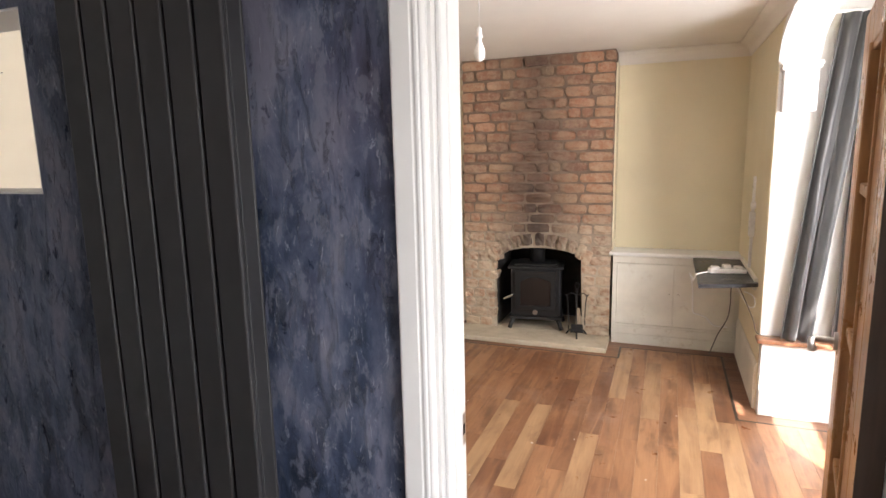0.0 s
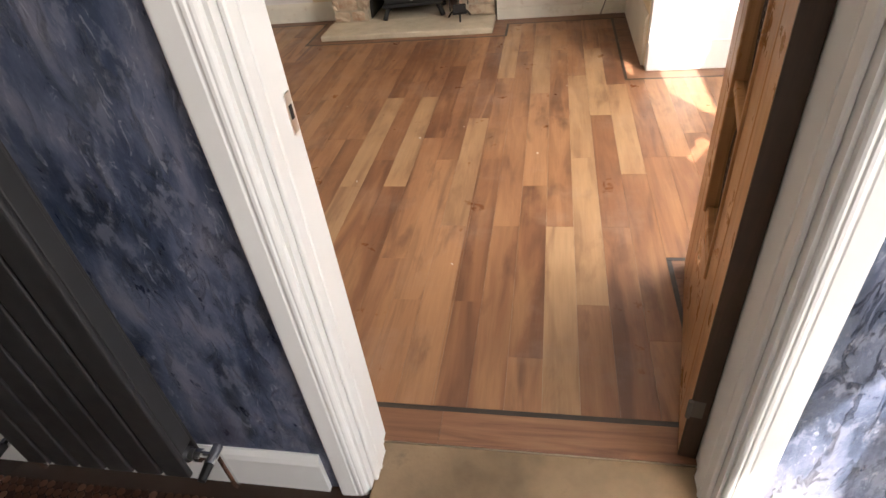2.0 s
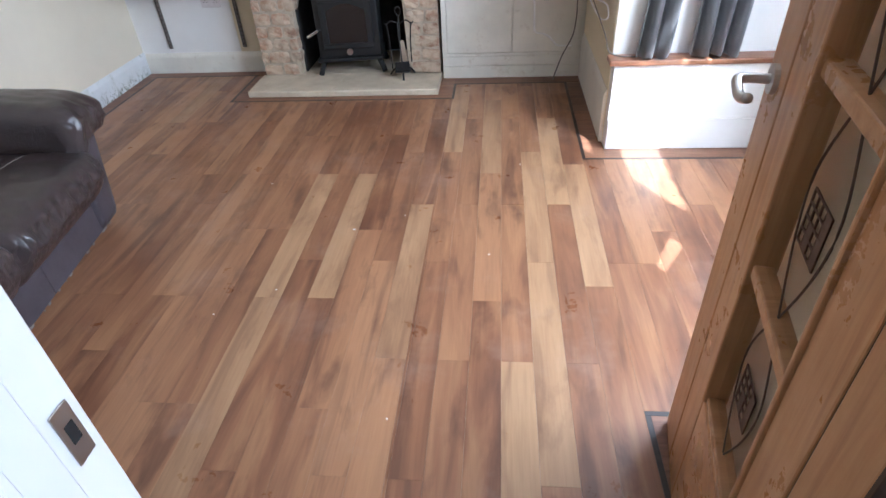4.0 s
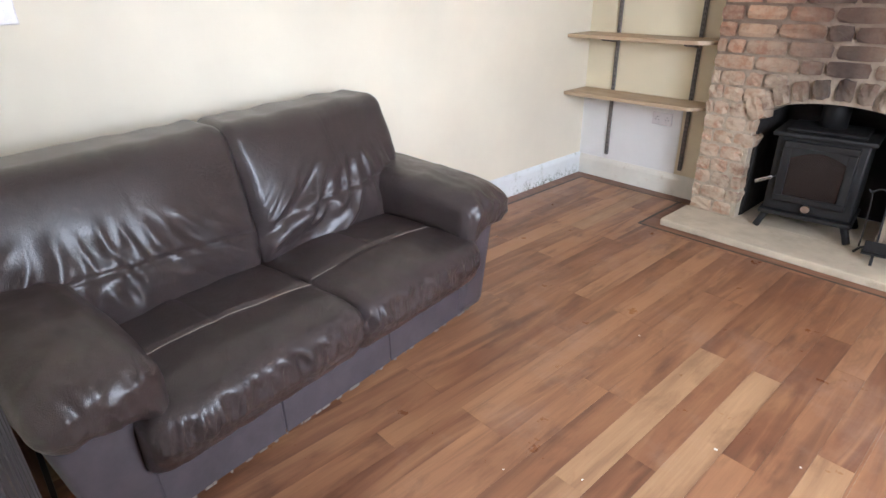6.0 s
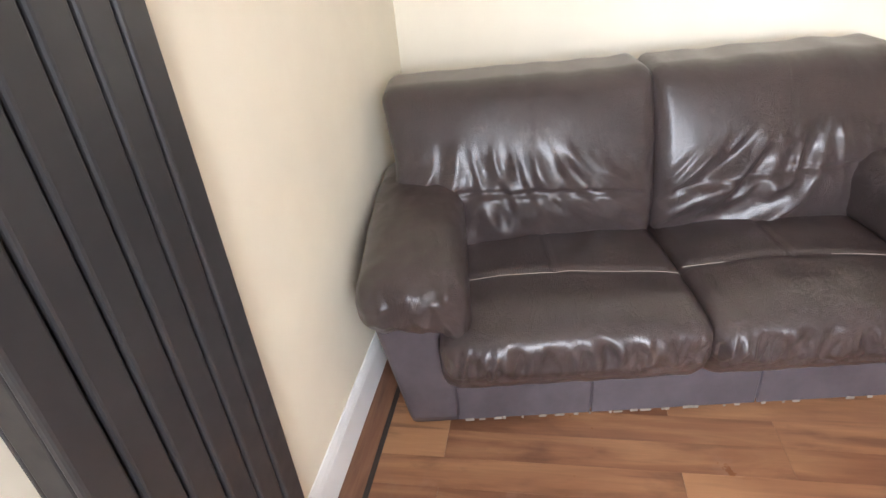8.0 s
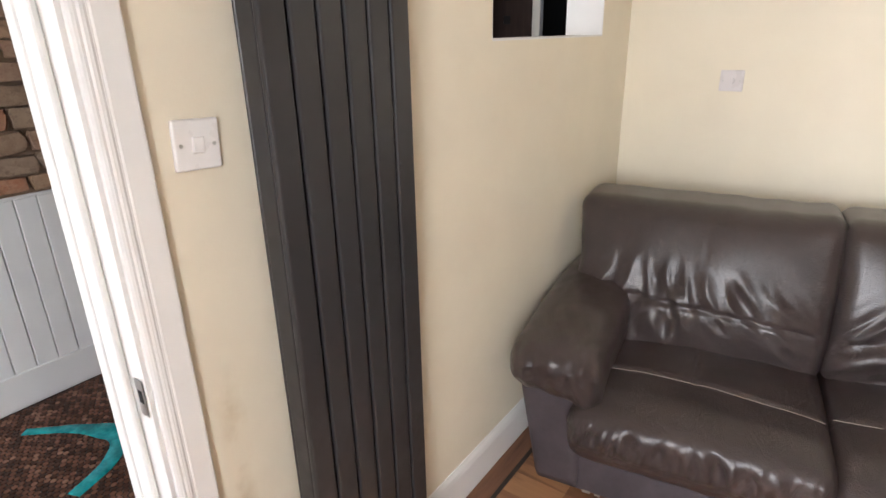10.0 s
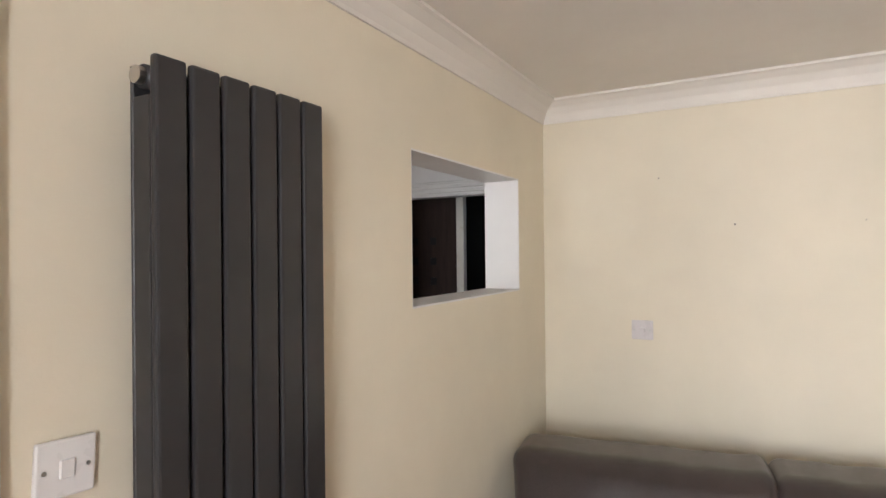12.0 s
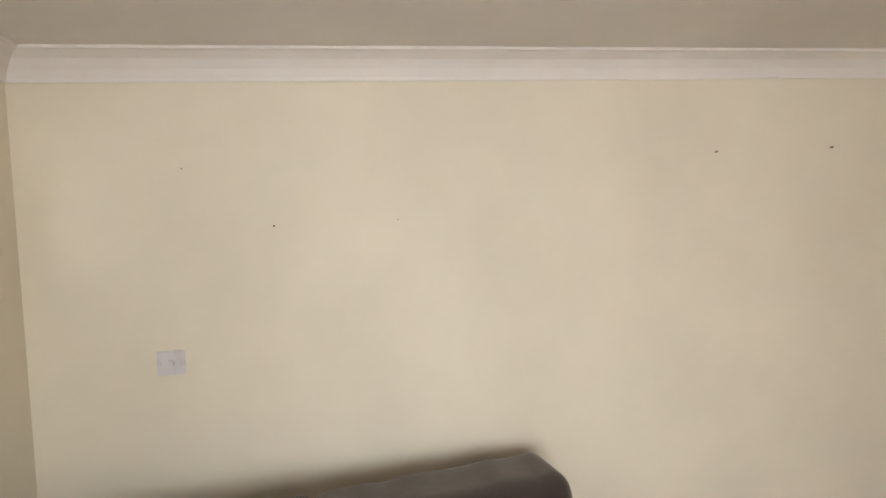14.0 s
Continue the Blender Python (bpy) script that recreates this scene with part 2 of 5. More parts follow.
def leather():
    s = Shader("brown_leather", 0.36)
    p = s.place()
    cell = s.node("ShaderNodeTexVoronoi", Vector=p, Scale=420.0)
    big = s.noise(p, 7, 5, 0.6)
    worn = s.noise(p, 18, 8, 0.72)
    col = s.ramp(big, (0.3, (0.024, 0.0138, 0.0125)), (0.7, (0.043, 0.0252, 0.0225)))
    s.colour(s.mix(s.ramp(worn, (0.58, 0.0), (0.80, 0.5)), col, (0.13, 0.092, 0.075)))
    s.rough(s.ramp(worn, (0.3, 0.34), (0.7, 0.50)))
    s.bsdf.inputs["Coat Weight"].default_value = 0.75
    s.bsdf.inputs["Coat Roughness"].default_value = 0.33
    creases = s.noise(s.place(1, 1, 0.7), 16, 4, 0.55, 1.6)
    creases = s.ramp(s.maths("ABSOLUTE", s.maths("SUBTRACT", creases, 0.5)), (0.0, 0.0), (0.05, 0.75), (0.16, 1.0))
    fine = s.noise(p, 46, 6, 0.66, 1.6)
    both = s.mix(0.38, s.mix(0.5, creases, fine), cell.outputs[0])
    return s.bump(both, 0.8, 0.010).mat


LEATHER = leather()


def bonded():
    s = Shader("dark_purple_brown_vinyl", 0.45)
    p = s.place()
    s.colour(s.ramp(s.noise(p, 9, 6, 0.65), (0.3, (0.046, 0.038, 0.043)), (0.7, (0.075, 0.063, 0.070))))
    return s.bump(s.noise(p, 220, 3), 0.2, 0.002).mat


VINYL = bonded()
THREAD = Shader("pale_worn_seam", 0.7).colour((0.25, 0.21, 0.175)).mat


def brick_face(name, sooty=True, tones=((0.18, 0.080, 0.048), (0.28, 0.130, 0.072), (0.34, 0.175, 0.095), (0.36, 0.145, 0.075), (0.37, 0.235, 0.14))):
    s = Shader(name, 0.85)
    p = s.place(1, 1, 1)
    info = s.node("ShaderNodeObjectInfo")
    tone = s.ramp(info.outputs["Random"], *zip((0.0, 0.3, 0.55, 0.8, 1.0), tones))
    blot = s.noise(p, 16, 7, 0.7)
    col = s.mix(s.ramp(blot, (0.42, 0.0), (0.68, 0.55)), tone, (0.46, 0.33, 0.215))
    col = s.mix(s.ramp(s.noise(p, 40, 6, 0.7), (0.52, 0.0), (0.75, 0.6)), col, (0.11, 0.06, 0.045))
    if sooty:
        geo = s.node("ShaderNodeNewGeometry")
        sep = s.node("ShaderNodeSeparateXYZ", Vector=geo.outputs["Position"])
        wob = s.noise(p, 3.5, 5, 0.65)
        low = s.ramp(s.maths("MULTIPLY", s.maths("ADD", sep.outputs[2], s.maths("MULTIPLY", wob, 0.5)), 0.72), (0.78, 0.74), (1.06, 0.16))
        col = s.mix(s.maths("MULTIPLY", low, s.ramp(blot, (0.34, 0.22), (0.54, 1.0))), col, (0.55, 0.455, 0.335))
        dx = s.maths("ABSOLUTE", s.maths("SUBTRACT", sep.outputs[0], s.maths("ADD", 1.60, s.maths("MULTIPLY", wob, 0.25))))
        wide = s.ramp(s.maths("MULTIPLY", s.maths("ADD", dx, s.maths("MULTIPLY", wob, 0.2)), 1.6), (0.20, 0.95), (0.85, 0.0))
        up = s.ramp(s.maths("MULTIPLY", sep.outputs[2], 0.4), (0.26, 0.75), (0.36, 1.0), (0.84, 0.55), (1.0, 0.8))
        col = s.mix(s.maths("MULTIPLY", wide, up), col, (0.040, 0.027, 0.022))
    s.colour(col)
    return s.bump(s.mix(0.5, blot, s.noise(p, 90, 5, 0.7)), 0.8, 0.008).mat


BRICK = brick_face("old_soot_stained_brick")
HALL_BRICK = brick_face("old_exposed_brick", False, ((0.26, 0.18, 0.12), (0.36, 0.22, 0.13), (0.28, 0.21, 0.15), (0.48, 0.18, 0.08), (0.40, 0.27, 0.17)))


def mortar_mix(name, low, high):
    s = Shader(name, 0.95)
    p = s.place()
    geo = s.node("ShaderNodeNewGeometry")
    sep = s.node("ShaderNodeSeparateXYZ", Vector=geo.outputs["Position"])
    wob = s.noise(p, 5, 6, 0.65)
    up = s.ramp(s.maths("ADD", s.maths("MULTIPLY", sep.outputs[2], 0.5), s.maths("MULTIPLY", wob, 0.35)), (0.52, low), (0.78, high))
    s.colour(s.mix(s.ramp(s.noise(p, 22, 7, 0.7), (0.5, 0.0), (0.75, 0.6)), up, (0.13, 0.085, 0.06)))
    return s.bump(s.noise(p, 60, 6, 0.7), 0.9, 0.008).mat


MORTAR = mortar_mix("crumbly_mortar", (0.46, 0.385, 0.29), (0.20, 0.14, 0.10))
HALL_MORTAR = mortar_mix("earthy_mortar", (0.30, 0.21, 0.135), (0.26, 0.18, 0.12))
SOOT = paint("sooty_masonry", (0.022, 0.018, 0.016), 0.95, 0.3, 0.9, None, 9.0)
THRESHOLD = paint("dusty_threshold_wood", (0.27, 0.185, 0.108), 0.7, 0.22, 0.35, (0.12, 0.08, 0.05), 4.5)
STONE = paint("pale_hearth_stone", (0.55, 0.47, 0.35), 0.75, 0.08, 0.3, (0.36, 0.29, 0.20), 8.0)

# ---- mesh helpers ----


def box(bm, x0, x1, y0, y1, z0, z1, bevel=0.0, seg=1):
    m = Matrix.Translation(((x0 + x1) / 2, (y0 + y1) / 2, (z0 + z1) / 2)) @ Matrix.Diagonal((x1 - x0, y1 - y0, z1 - z0, 1))
    made = bmesh.ops.create_cube(bm, size=1.0, matrix=m)["verts"]
    if bevel:
        edges = list({e for v in made for e in v.link_edges})
        bmesh.ops.bevel(bm, geom=edges, offset=bevel, segments=seg, profile=0.5, affect="EDGES")
    return made


def cyl(bm, a, b, r0, r1=None, n=14):
    a, b = Vector(a), Vector(b)
    m = Matrix.Translation((a + b) / 2) @ (b - a).to_track_quat("Z", "Y").to_matrix().to_4x4()
    bmesh.ops.create_cone(bm, cap_ends=True, segments=n, radius1=r0, radius2=r0 if r1 is None else r1, depth=(b - a).length, matrix=m)


def tube(bm, pts, r, n=8):
    """A round bar swept along points."""
    pts = [Vector(p) for p in pts]
    rings = []
    for i, p in enumerate(pts):
        d = (pts[min(i + 1, len(pts) - 1)] - pts[max(i - 1, 0)]).normalized()
        q = d.to_track_quat("Z", "Y")
        rings.append([bm.verts.new(p + q @ Vector((r * math.cos(a), r * math.sin(a), 0))) for a in (2 * math.pi * k / n for k in range(n))])
    for a, b in zip(rings, rings[1:]):
        for k in range(n):
            bm.faces.new((a[k], a[(k + 1) % n], b[(k + 1) % n], b[k]))
    bm.faces.new(rings[0][::-1])
    bm.faces.new(rings[-1])


def curve_pts(pts, n=6):
    """Catmull-Rom through points."""
    pts = [Vector(p) for p in pts]
    out = []
    for i in range(len(pts) - 1):
        p0, p1, p2, p3 = pts[max(i - 1, 0)], pts[i], pts[i + 1], pts[min(i + 2, len(pts) - 1)]
        for k in range(n):
            t = k / n
            out.append(0.5 * ((2 * p1) + (p2 - p0) * t + (2 * p0 - 5 * p1 + 4 * p2 - p3) * t * t + (3 * p1 - p0 - 3 * p2 + p3) * t ** 3))
    return out + [pts[-1]]


def prism(bm, profile, m, length):
    """Sweeps a closed profile of (a, b) along the third axis of m."""
    lo = [bm.verts.new(m @ Vector((a, b, 0))) for a, b in profile]
    hi = [bm.verts.new(m @ Vector((a, b, length))) for a, b in profile]
    n = len(profile)
    for k in range(n):
        bm.faces.new((lo[k], lo[(k + 1) % n], hi[(k + 1) % n], hi[k]))
    bm.faces.new(lo[::-1])
    bm.faces.new(hi)


def part(name, bm, material, parent=None, label="", smooth=False):
    bmesh.ops.recalc_face_normals(bm, faces=bm.faces)
    me = bpy.data.meshes.new(name)
    bm.to_mesh(me)
    bm.free()
    me.materials.append(material)
    if smooth:
        me.polygons.foreach_set("use_smooth", [True] * len(me.polygons))
    ob = new(name, me)
    if parent:
        ob.parent = parent
    if label:
        tagged(ob, label)
    return ob


def solid(name, material, boxes, label="", category="", kind="structure", bevel=0.0):
    bm = bmesh.new()
    for b in boxes:
        box(bm, *b, bevel=bevel)
    ob = part(name, bm, material)
    return tagged(ob, label, category, "", kind)


def thing(name, at, label, category, group="", rz=0.0):
    ob = new(name)
    ob.empty_display_size = 0.1
    ob.matrix_world = pose(*at, 0, 0, rz)
    return tagged(ob, label, category, group)


# ---- large structure ----
H = 2.44            # ceiling of the living room
RX = 3.36           # its right-hand wall
BX = 4.26           # back of the bay
FY = 3.98           # wall behind the alcoves
NB = -0.16          # hall face of the wall between hall and room
HB = -2.02          # far wall of the hall
D0, D1, DH = 2.335, 3.225, 2.03       # doorway
P0, P1, PZ0, PZ1 = 0.331, 1.212, 1.556, 2.041   # pass-through

solid("floor_base", MORTAR, [(-0.3, 4.6, -0.02, 4.6, -0.12, -0.004)], "solid sub-floor under the living room planks", "floor")
solid("wall_south", CREAM, [(-0.2, P0, -0.08, 0, 0, H), (P1, D0, -0.08, 0, 0, H), (P0, P1, -0.08, 0, 0, PZ0), (P0, P1, -0.08, 0, PZ1, H),
                            (D0, D1, -0.08, 0, DH, H), (D1, 4.15, -0.08, 0, 0, H)], "cream painted wall with a doorway and a square pass-through", "wall")
solid("wall_hall_north", BLUE, [(-0.5, P0, NB, -0.08, -0.05, H), (P1, D0, NB, -0.08, -0.05, H), (P0, P1, NB, -0.08, -0.05, PZ0), (P0, P1, NB, -0.08, PZ1, H),
                                (D0, D1, NB, -0.08, DH, H), (D1, 4.15, NB, -0.08, -0.05, H)], "dark blue polished plaster wall of the hall", "wall")
solid("wall_west", CREAM, [(-0.2, 0, 0, 4.6, 0, H)], "cream painted long wall behind the sofa", "wall")
solid("wall_north", BOUNCE_CREAM, [(0, 1.06, FY, 4.6, 0, H), (2.36, 3.6, FY, 4.6, 0, H)], "cream painted alcove walls beside the chimney breast", "wall")
solid("alcove_panel", WHITE_WALL, [(0.0, 0.80, FY - 0.006, FY, 0.0, 0.62)], "white painted lower part of the shelved alcove", "wall")
solid("ceiling", CEILING, [(-0.2, 4.40, -0.16, 4.6, H, H + 0.1)], "off-white painted ceiling", "ceiling")


def arch_wall():
    """The right-hand wall with its arched opening to the bay."""
    bm = bmesh.new()
    x0, x1, y0, y1, zs, rise = RX, RX + 0.20, 0.72, 2.66, 2.12, 0.28
    box(bm, x0, x1, 0, y0, 0, H)
    box(bm, x0, x1, y1, FY, 0, H)
    n = 24
    for k in range(n):
        ya, yb = y0 + (y1 - y0) * k / n, y0 + (y1 - y0) * (k + 1) / n
        za, zb = [zs + rise * math.sqrt(max(0, 1 - ((y - (y0 + y1) / 2) / ((y1 - y0) / 2)) ** 2)) for y in (ya, yb)]
        v = [bm.verts.new(p) for p in ((x0, ya, za), (x0, yb, zb), (x0, yb, H), (x0, ya, H), (x1, ya, za), (x1, yb, zb), (x1, yb, H), (x1, ya, H))]
        for f in ((0, 1, 2, 3), (7, 6, 5, 4), (0, 4, 5, 1)):
            bm.faces.new([v[i] for i in f])
    bmesh.ops.remove_doubles(bm, verts=bm.verts, dist=1e-5)
    ob = part("wall_east", bm, BOUNCE_CREAM)
    tagged(ob, "cream painted wall with an arched opening to the bay", "wall", "", "structure")
    bm = bmesh.new()
    for k in range(n):
        ya, yb = y0 + (y1 - y0) * k / n, y0 + (y1 - y0) * (k + 1) / n
        za, zb = [zs - 0.004 + rise * math.sqrt(max(0, 1 - ((y - (y0 + y1) / 2) / ((y1 - y0) / 2)) ** 2)) for y in (ya, yb)]
        v = [bm.verts.new(p) for p in ((x0 - 0.003, ya, za), (x1 + 0.003, ya, za), (x1 + 0.003, yb, zb), (x0 - 0.003, yb, zb),
                                       (x0 - 0.003, ya, za + 0.05), (x0 - 0.003, yb, zb + 0.05))]
        bm.faces.new(v[:4])
        bm.faces.new((v[0], v[3], v[5], v[4]))
    box(bm, x0 + 0.005, x1 + 0.003, y1 - 0.006, y1, 0.49, zs)
    ob = part("arch_lining", bm, WHITE_WALL)
    tagged(ob, "white painted underside of the arch", "arch", "", "structure")


arch_wall()
# the bay: low panelled walls, window walls above, its own ceiling
solid("bay_wall_north", WHITE_WALL, [(RX + 0.004, BX, 2.58, 2.66, 0, 0.46), (RX + 0.19, 4.6, 2.665, 2.9, 0, H), (RX + 0.008, BX, 2.572, 2.58, 0.004, 0.17)], "white boarded end of the bay below its sill", "wall")
solid("bay_wall_east", WHITE_WALL, [(BX, BX + 0.12, 0.62, 2.665, 0, 0.47), (BX, BX + 0.12, 0.62, 0.70, 0.47, H), (BX, BX + 0.12, 2.52, 2.665, 0.47, H), (BX, BX + 0.12, 0.70, 2.52, 2.32, H),
                                    (BX - 0.008, BX, 0.72, 2.572, 0.004, 0.17)], "white low wall under the bay window", "wall")
solid("bay_wall_south", WHITE_WALL, [(RX + 0.2, BX, 0.62, 0.72, 0, 0.80), (RX + 0.2, 3.89, 0.62, 0.72, 0.80, H), (4.24, BX, 0.62, 0.72, 0.80, H), (3.89, 4.24, 0.62, 0.72, 1.60, H)], "white wall of the bay with a side window", "wall")
bm = bmesh.new()
box(bm, RX - 0.025, BX - 0.01, 2.555, 2.664, 0.462, 0.492, bevel=0.008, seg=2)
tagged(part("window_sill_north", bm, SILL_WOOD), "brown stained wooden sill under the curtain", "sill", "", "structure")
bm = bmesh.new()
box(bm, BX - 0.05, BX + 0.10, 0.725, 2.55, 0.472, 0.498, bevel=0.008, seg=2)
tagged(part("window_sill_east", bm, SILL_WOOD), "brown stained wooden sill of the bay window", "sill", "", "structure")


def casement(name, m, w, h, lights, label, bar=None):
    """A white frame with upright panes; m puts its lower left corner, x across and z up."""
    ob = new(name)
    ob.matrix_world = m
    tagged(ob, label, "window", "", "structure")
    bm = bmesh.new()
    f = 0.045
    box(bm, 0, w, -0.035, 0.035, 0, f), box(bm, 0, w, -0.035, 0.035, h - f, h)
    for k in range(lights + 1):
        x = k * (w - f) / lights
        box(bm, x, x + f, -0.034, 0.034, f, h - f)
    if bar:
        for k in range(lights):
            x = k * (w - f) / lights + f
            box(bm, x - 0.001, x + (w - f) / lights - f + 0.001, -0.033, 0.033, *bar)
    part("window_frame", bm, GLOSS_WHITE, ob)
    for k in range(lights):
        bm = bmesh.new()
        x = k * (w - f) / lights + f
        box(bm, x, x + (w - f) / lights - f, -0.003, 0.003, f, h - f)
        pane = part("pane", bm, GLASS, ob)
        pane.visible_shadow = False
    return ob


casement("window_1", pose(BX + 0.07, 0.70, 0.498, 0, 0, 90), 1.82, 1.82, 2, "white framed bay window in bright sun", (1.37, 1.555))
casement("window_2", pose(3.89, 0.66, 0.80), 0.35, 0.80, 1, "narrow white framed side window of the bay")

# the hall
solid("hall_floor_base", MORTAR, [(-0.6, 4.6, -2.3, -0.02, -0.14, -0.026)], "solid sub-floor of the hall", "floor")
solid("hall_wall_south", WHITE_WALL, [(1.72, 3.95, HB - 0.2, HB, -0.05, H), (-0.6, 1.72, HB - 0.2, HB, -0.05, H)], "far wall of the hall behind brick and boarding", "wall")
solid("hall_ceiling", CEILING, [(-2.6, 4.15, -2.3, -0.16, H, H + 0.1)], "white hall ceiling", "ceiling")
solid("hall_wall_east", WHITE_WALL, [(3.95, 4.15, -2.3, -1.72, -0.05, H), (3.95, 4.15, -0.50, -0.16, -0.05, H), (3.95, 4.15, -1.72, -0.50, 2.1, H)], "white end wall of the hall with its outer doorway", "wall")
casement("window_3", pose(4.05, -1.72, -0.02, 0, 0, 90), 1.22, 2.12, 2, "white framed glazed outer doorway of the hall")
HX = -0.45
solid("hall_wall_west", WHITE_WALL, [(HX - 0.12, HX, -0.42, NB, -0.05, H), (HX - 0.12, HX, -2.3, -1.30, -0.05, H), (HX - 0.12, HX, -1.30, -0.42, 2.075, H)], "white end wall of the hall with a dark doorway", "wall")
# the back room's darkness is painted on: its walls and floor are near-black
solid("back_room_walls", DARK, [(-2.4, -2.3, -2.3, 0.2, -0.05, H), (-2.4, HX - 0.12, 0.0, 0.2, -0.05, H), (-2.4, HX - 0.12, -2.4, -2.2, -0.05, H), (-2.4, HX, -2.3, 0.1, -0.14, -0.03)], "near-black walls standing in for the unlit room beyond the hall", "wall")
# ---- trims of the living room ----
solid("pass_through_lining", WHITE_WALL, [(P0, P0 + 0.006, NB, -0.001, PZ0, PZ1), (P1 - 0.004, P1, NB, -0.001, PZ0, PZ1), (P0 + 0.006, P1 - 0.004, NB, -0.001, PZ0, PZ0 + 0.006), (P0 + 0.006, P1 - 0.004, NB, -0.001, PZ1 - 0.006, PZ1)],
      "chipped white plaster reveal of the pass-through", "trim")


def coving():
    prof = [(0, 0), (0, -0.10), (0.008, -0.10), (0.010, -0.088), (0.022, -0.060), (0.045, -0.032), (0.075, -0.014), (0.088, -0.010), (0.088, 0)]
    runs = [((0, 0, H), 0, FY), ((RX, 0, H), 0, FY), ((0, 0, H), 0, RX), ((0, FY, H), 0, 1.05), ((2.37, FY, H), 0, RX - 2.37)]
    axes = [(Vector((1, 0, 0)), Vector((0, 1, 0))), (Vector((-1, 0, 0)), Vector((0, 1, 0))), (Vector((0, 1, 0)), Vector((1, 0, 0))),
            (Vector((0, -1, 0)), Vector((1, 0, 0))), (Vector((0, -1, 0)), Vector((1, 0, 0)))]
    bm = bmesh.new()
    for (at, _, length), (out, run) in zip(runs, axes):
        m = Matrix((out, Vector((0, 0, 1)), run)).transposed().to_4x4()
        prism(bm, prof, Matrix.Translation(Vector(at) - Vector((0, 0, 0.001))) @ m, length)
    tagged(part("coving", bm, CEILING), "plain white plaster coving round the ceiling", "coving", "", "structure")


coving()


def skirting(name, at, run, out, length, mat, h=0.155, label="white painted skirting board"):
    prof = [(0, 0.001), (0.016, 0.001), (0.016, h - 0.035), (0.012, h - 0.018), (0.006, h - 0.006), (0.004, h), (0, h)]
    bm = bmesh.new()
    m = Matrix((Vector(out), Vector((0, 0, 1)), Vector(run))).transposed().to_4x4()
    prism(bm, prof, Matrix.Translation(at) @ m, length)
    tagged(part(name, bm, mat), label, "skirting", "", "structure")


skirting("baseboard_south", (0.017, 0, 0), (1, 0, 0), (0, 1, 0), D0 - 0.10, GLOSS_WHITE)
skirting("baseboard_west", (0, 0, 0), (0, 1, 0), (1, 0, 0), FY - 0.008, MOULDY_WHITE, 0.165, "white skirting board with mould and flaking paint")
skirting("baseboard_alcove", (0.017, FY - 0.006, 0), (1, 0, 0), (0, -1, 0), 1.02, WORN_WHITE)
skirting("baseboard_east", (RX, 2.67, 0), (0, 1, 0), (-1, 0, 0), 1.04, WORN_WHITE, 0.30, "cream white boarding low on the wall beside the cupboard")
skirting("baseboard_hall", (-0.4, NB, -0.026), (1, 0, 0), (0, -1, 0), D0 - 0.085 + 0.4, GLOSS_WHITE, 0.16)
skirting("baseboard_hall_east", (D1 + 0.08, NB, -0.026), (1, 0, 0), (0, -1, 0), 1.1, GLOSS_WHITE, 0.16)

# corbel under the arch
bm = bmesh.new()
box(bm, RX + 0.02, RX + 0.19, 2.585, 2.655, 1.83, 2.06, bevel=0.006)
box(bm, RX + 0.005, RX + 0.20, 2.565, 2.655, 2.06, 2.082, bevel=0.005)
box(bm, RX + 0.0, RX + 0.205, 2.555, 2.655, 2.082, 2.10, bevel=0.004)
tagged(part("corbel", bm, WHITE_WALL), "white plaster corbel carrying the arch", "corbel", "", "structure")


def architrave(name, y, out, label):
    """Moulded casing round the doorway on one face of the wall."""
    w = 0.072
    prof = [(0, 0), (w, 0), (w, 0.018), (w - 0.003, 0.0205), (w - 0.007, 0.021), (0.030, 0.0195), (0.027, 0.0178), (0.024, 0.0178), (0.020, 0.0192), (0.015, 0.0185), (0.012, 0.0160), (0.008, 0.0160), (0.004, 0.014), (0, 0.010)]
    bm = bmesh.new()
    for x, sgn in ((D0 + 0.022, -1), (D1 - 0.022, 1)):
        m = Matrix((Vector((sgn, 0, 0)), Vector((0, out, 0)), Vector((0, 0, 1)))).transposed().to_4x4()
        prism(bm, prof, Matrix.Translation((x, y, -0.02)) @ m, DH + 0.02 + 0.05)
    m = Matrix((Vector((0, 0, 1)), Vector((0, out, 0)), Vector((1, 0, 0)))).transposed().to_4x4()
    prism(bm, prof, Matrix.Translation((D0 - 0.05, y, DH - 0.022)) @ m, D1 - D0 + 0.10)
    tagged(part(name, bm, GLOSS_WHITE), label, "door frame", "", "structure")


architrave("door_trim_hall", NB, -1, "white gloss moulded architrave on the hall side")
architrave("door_trim_room", 0.0, 1, "white gloss moulded architrave on the room side")
bm = bmesh.new()
box(bm, D0, D0 + 0.03, NB, 0, -0.02, DH), box(bm, D1 - 0.03, D1, NB, 0, -0.02, DH), box(bm, D0 + 0.03, D1 - 0.03, NB, 0, DH - 0.03, DH)
box(bm, D0 + 0.03, D0 + 0.042, NB + 0.02, -0.05, -0.02, DH - 0.03, bevel=0.003), box(bm, D1 - 0.042, D1 - 0.03, NB + 0.02, -0.05, -0.02, DH - 0.03, bevel=0.003)
for y0, y1, d in ((NB + 0.052, NB + 0.064, 0.015), ):
    box(bm, D0 + 0.028, D0 + 0.03 + d, y0, y1, -0.02, DH - 0.031, bevel=0.002), box(bm, D1 - 0.03 - d, D1 - 0.028, y0, y1, -0.02, DH - 0.031, bevel=0.002)
tagged(part("door_lining", bm, GLOSS_WHITE), "white gloss painted door lining", "door frame", "", "structure")
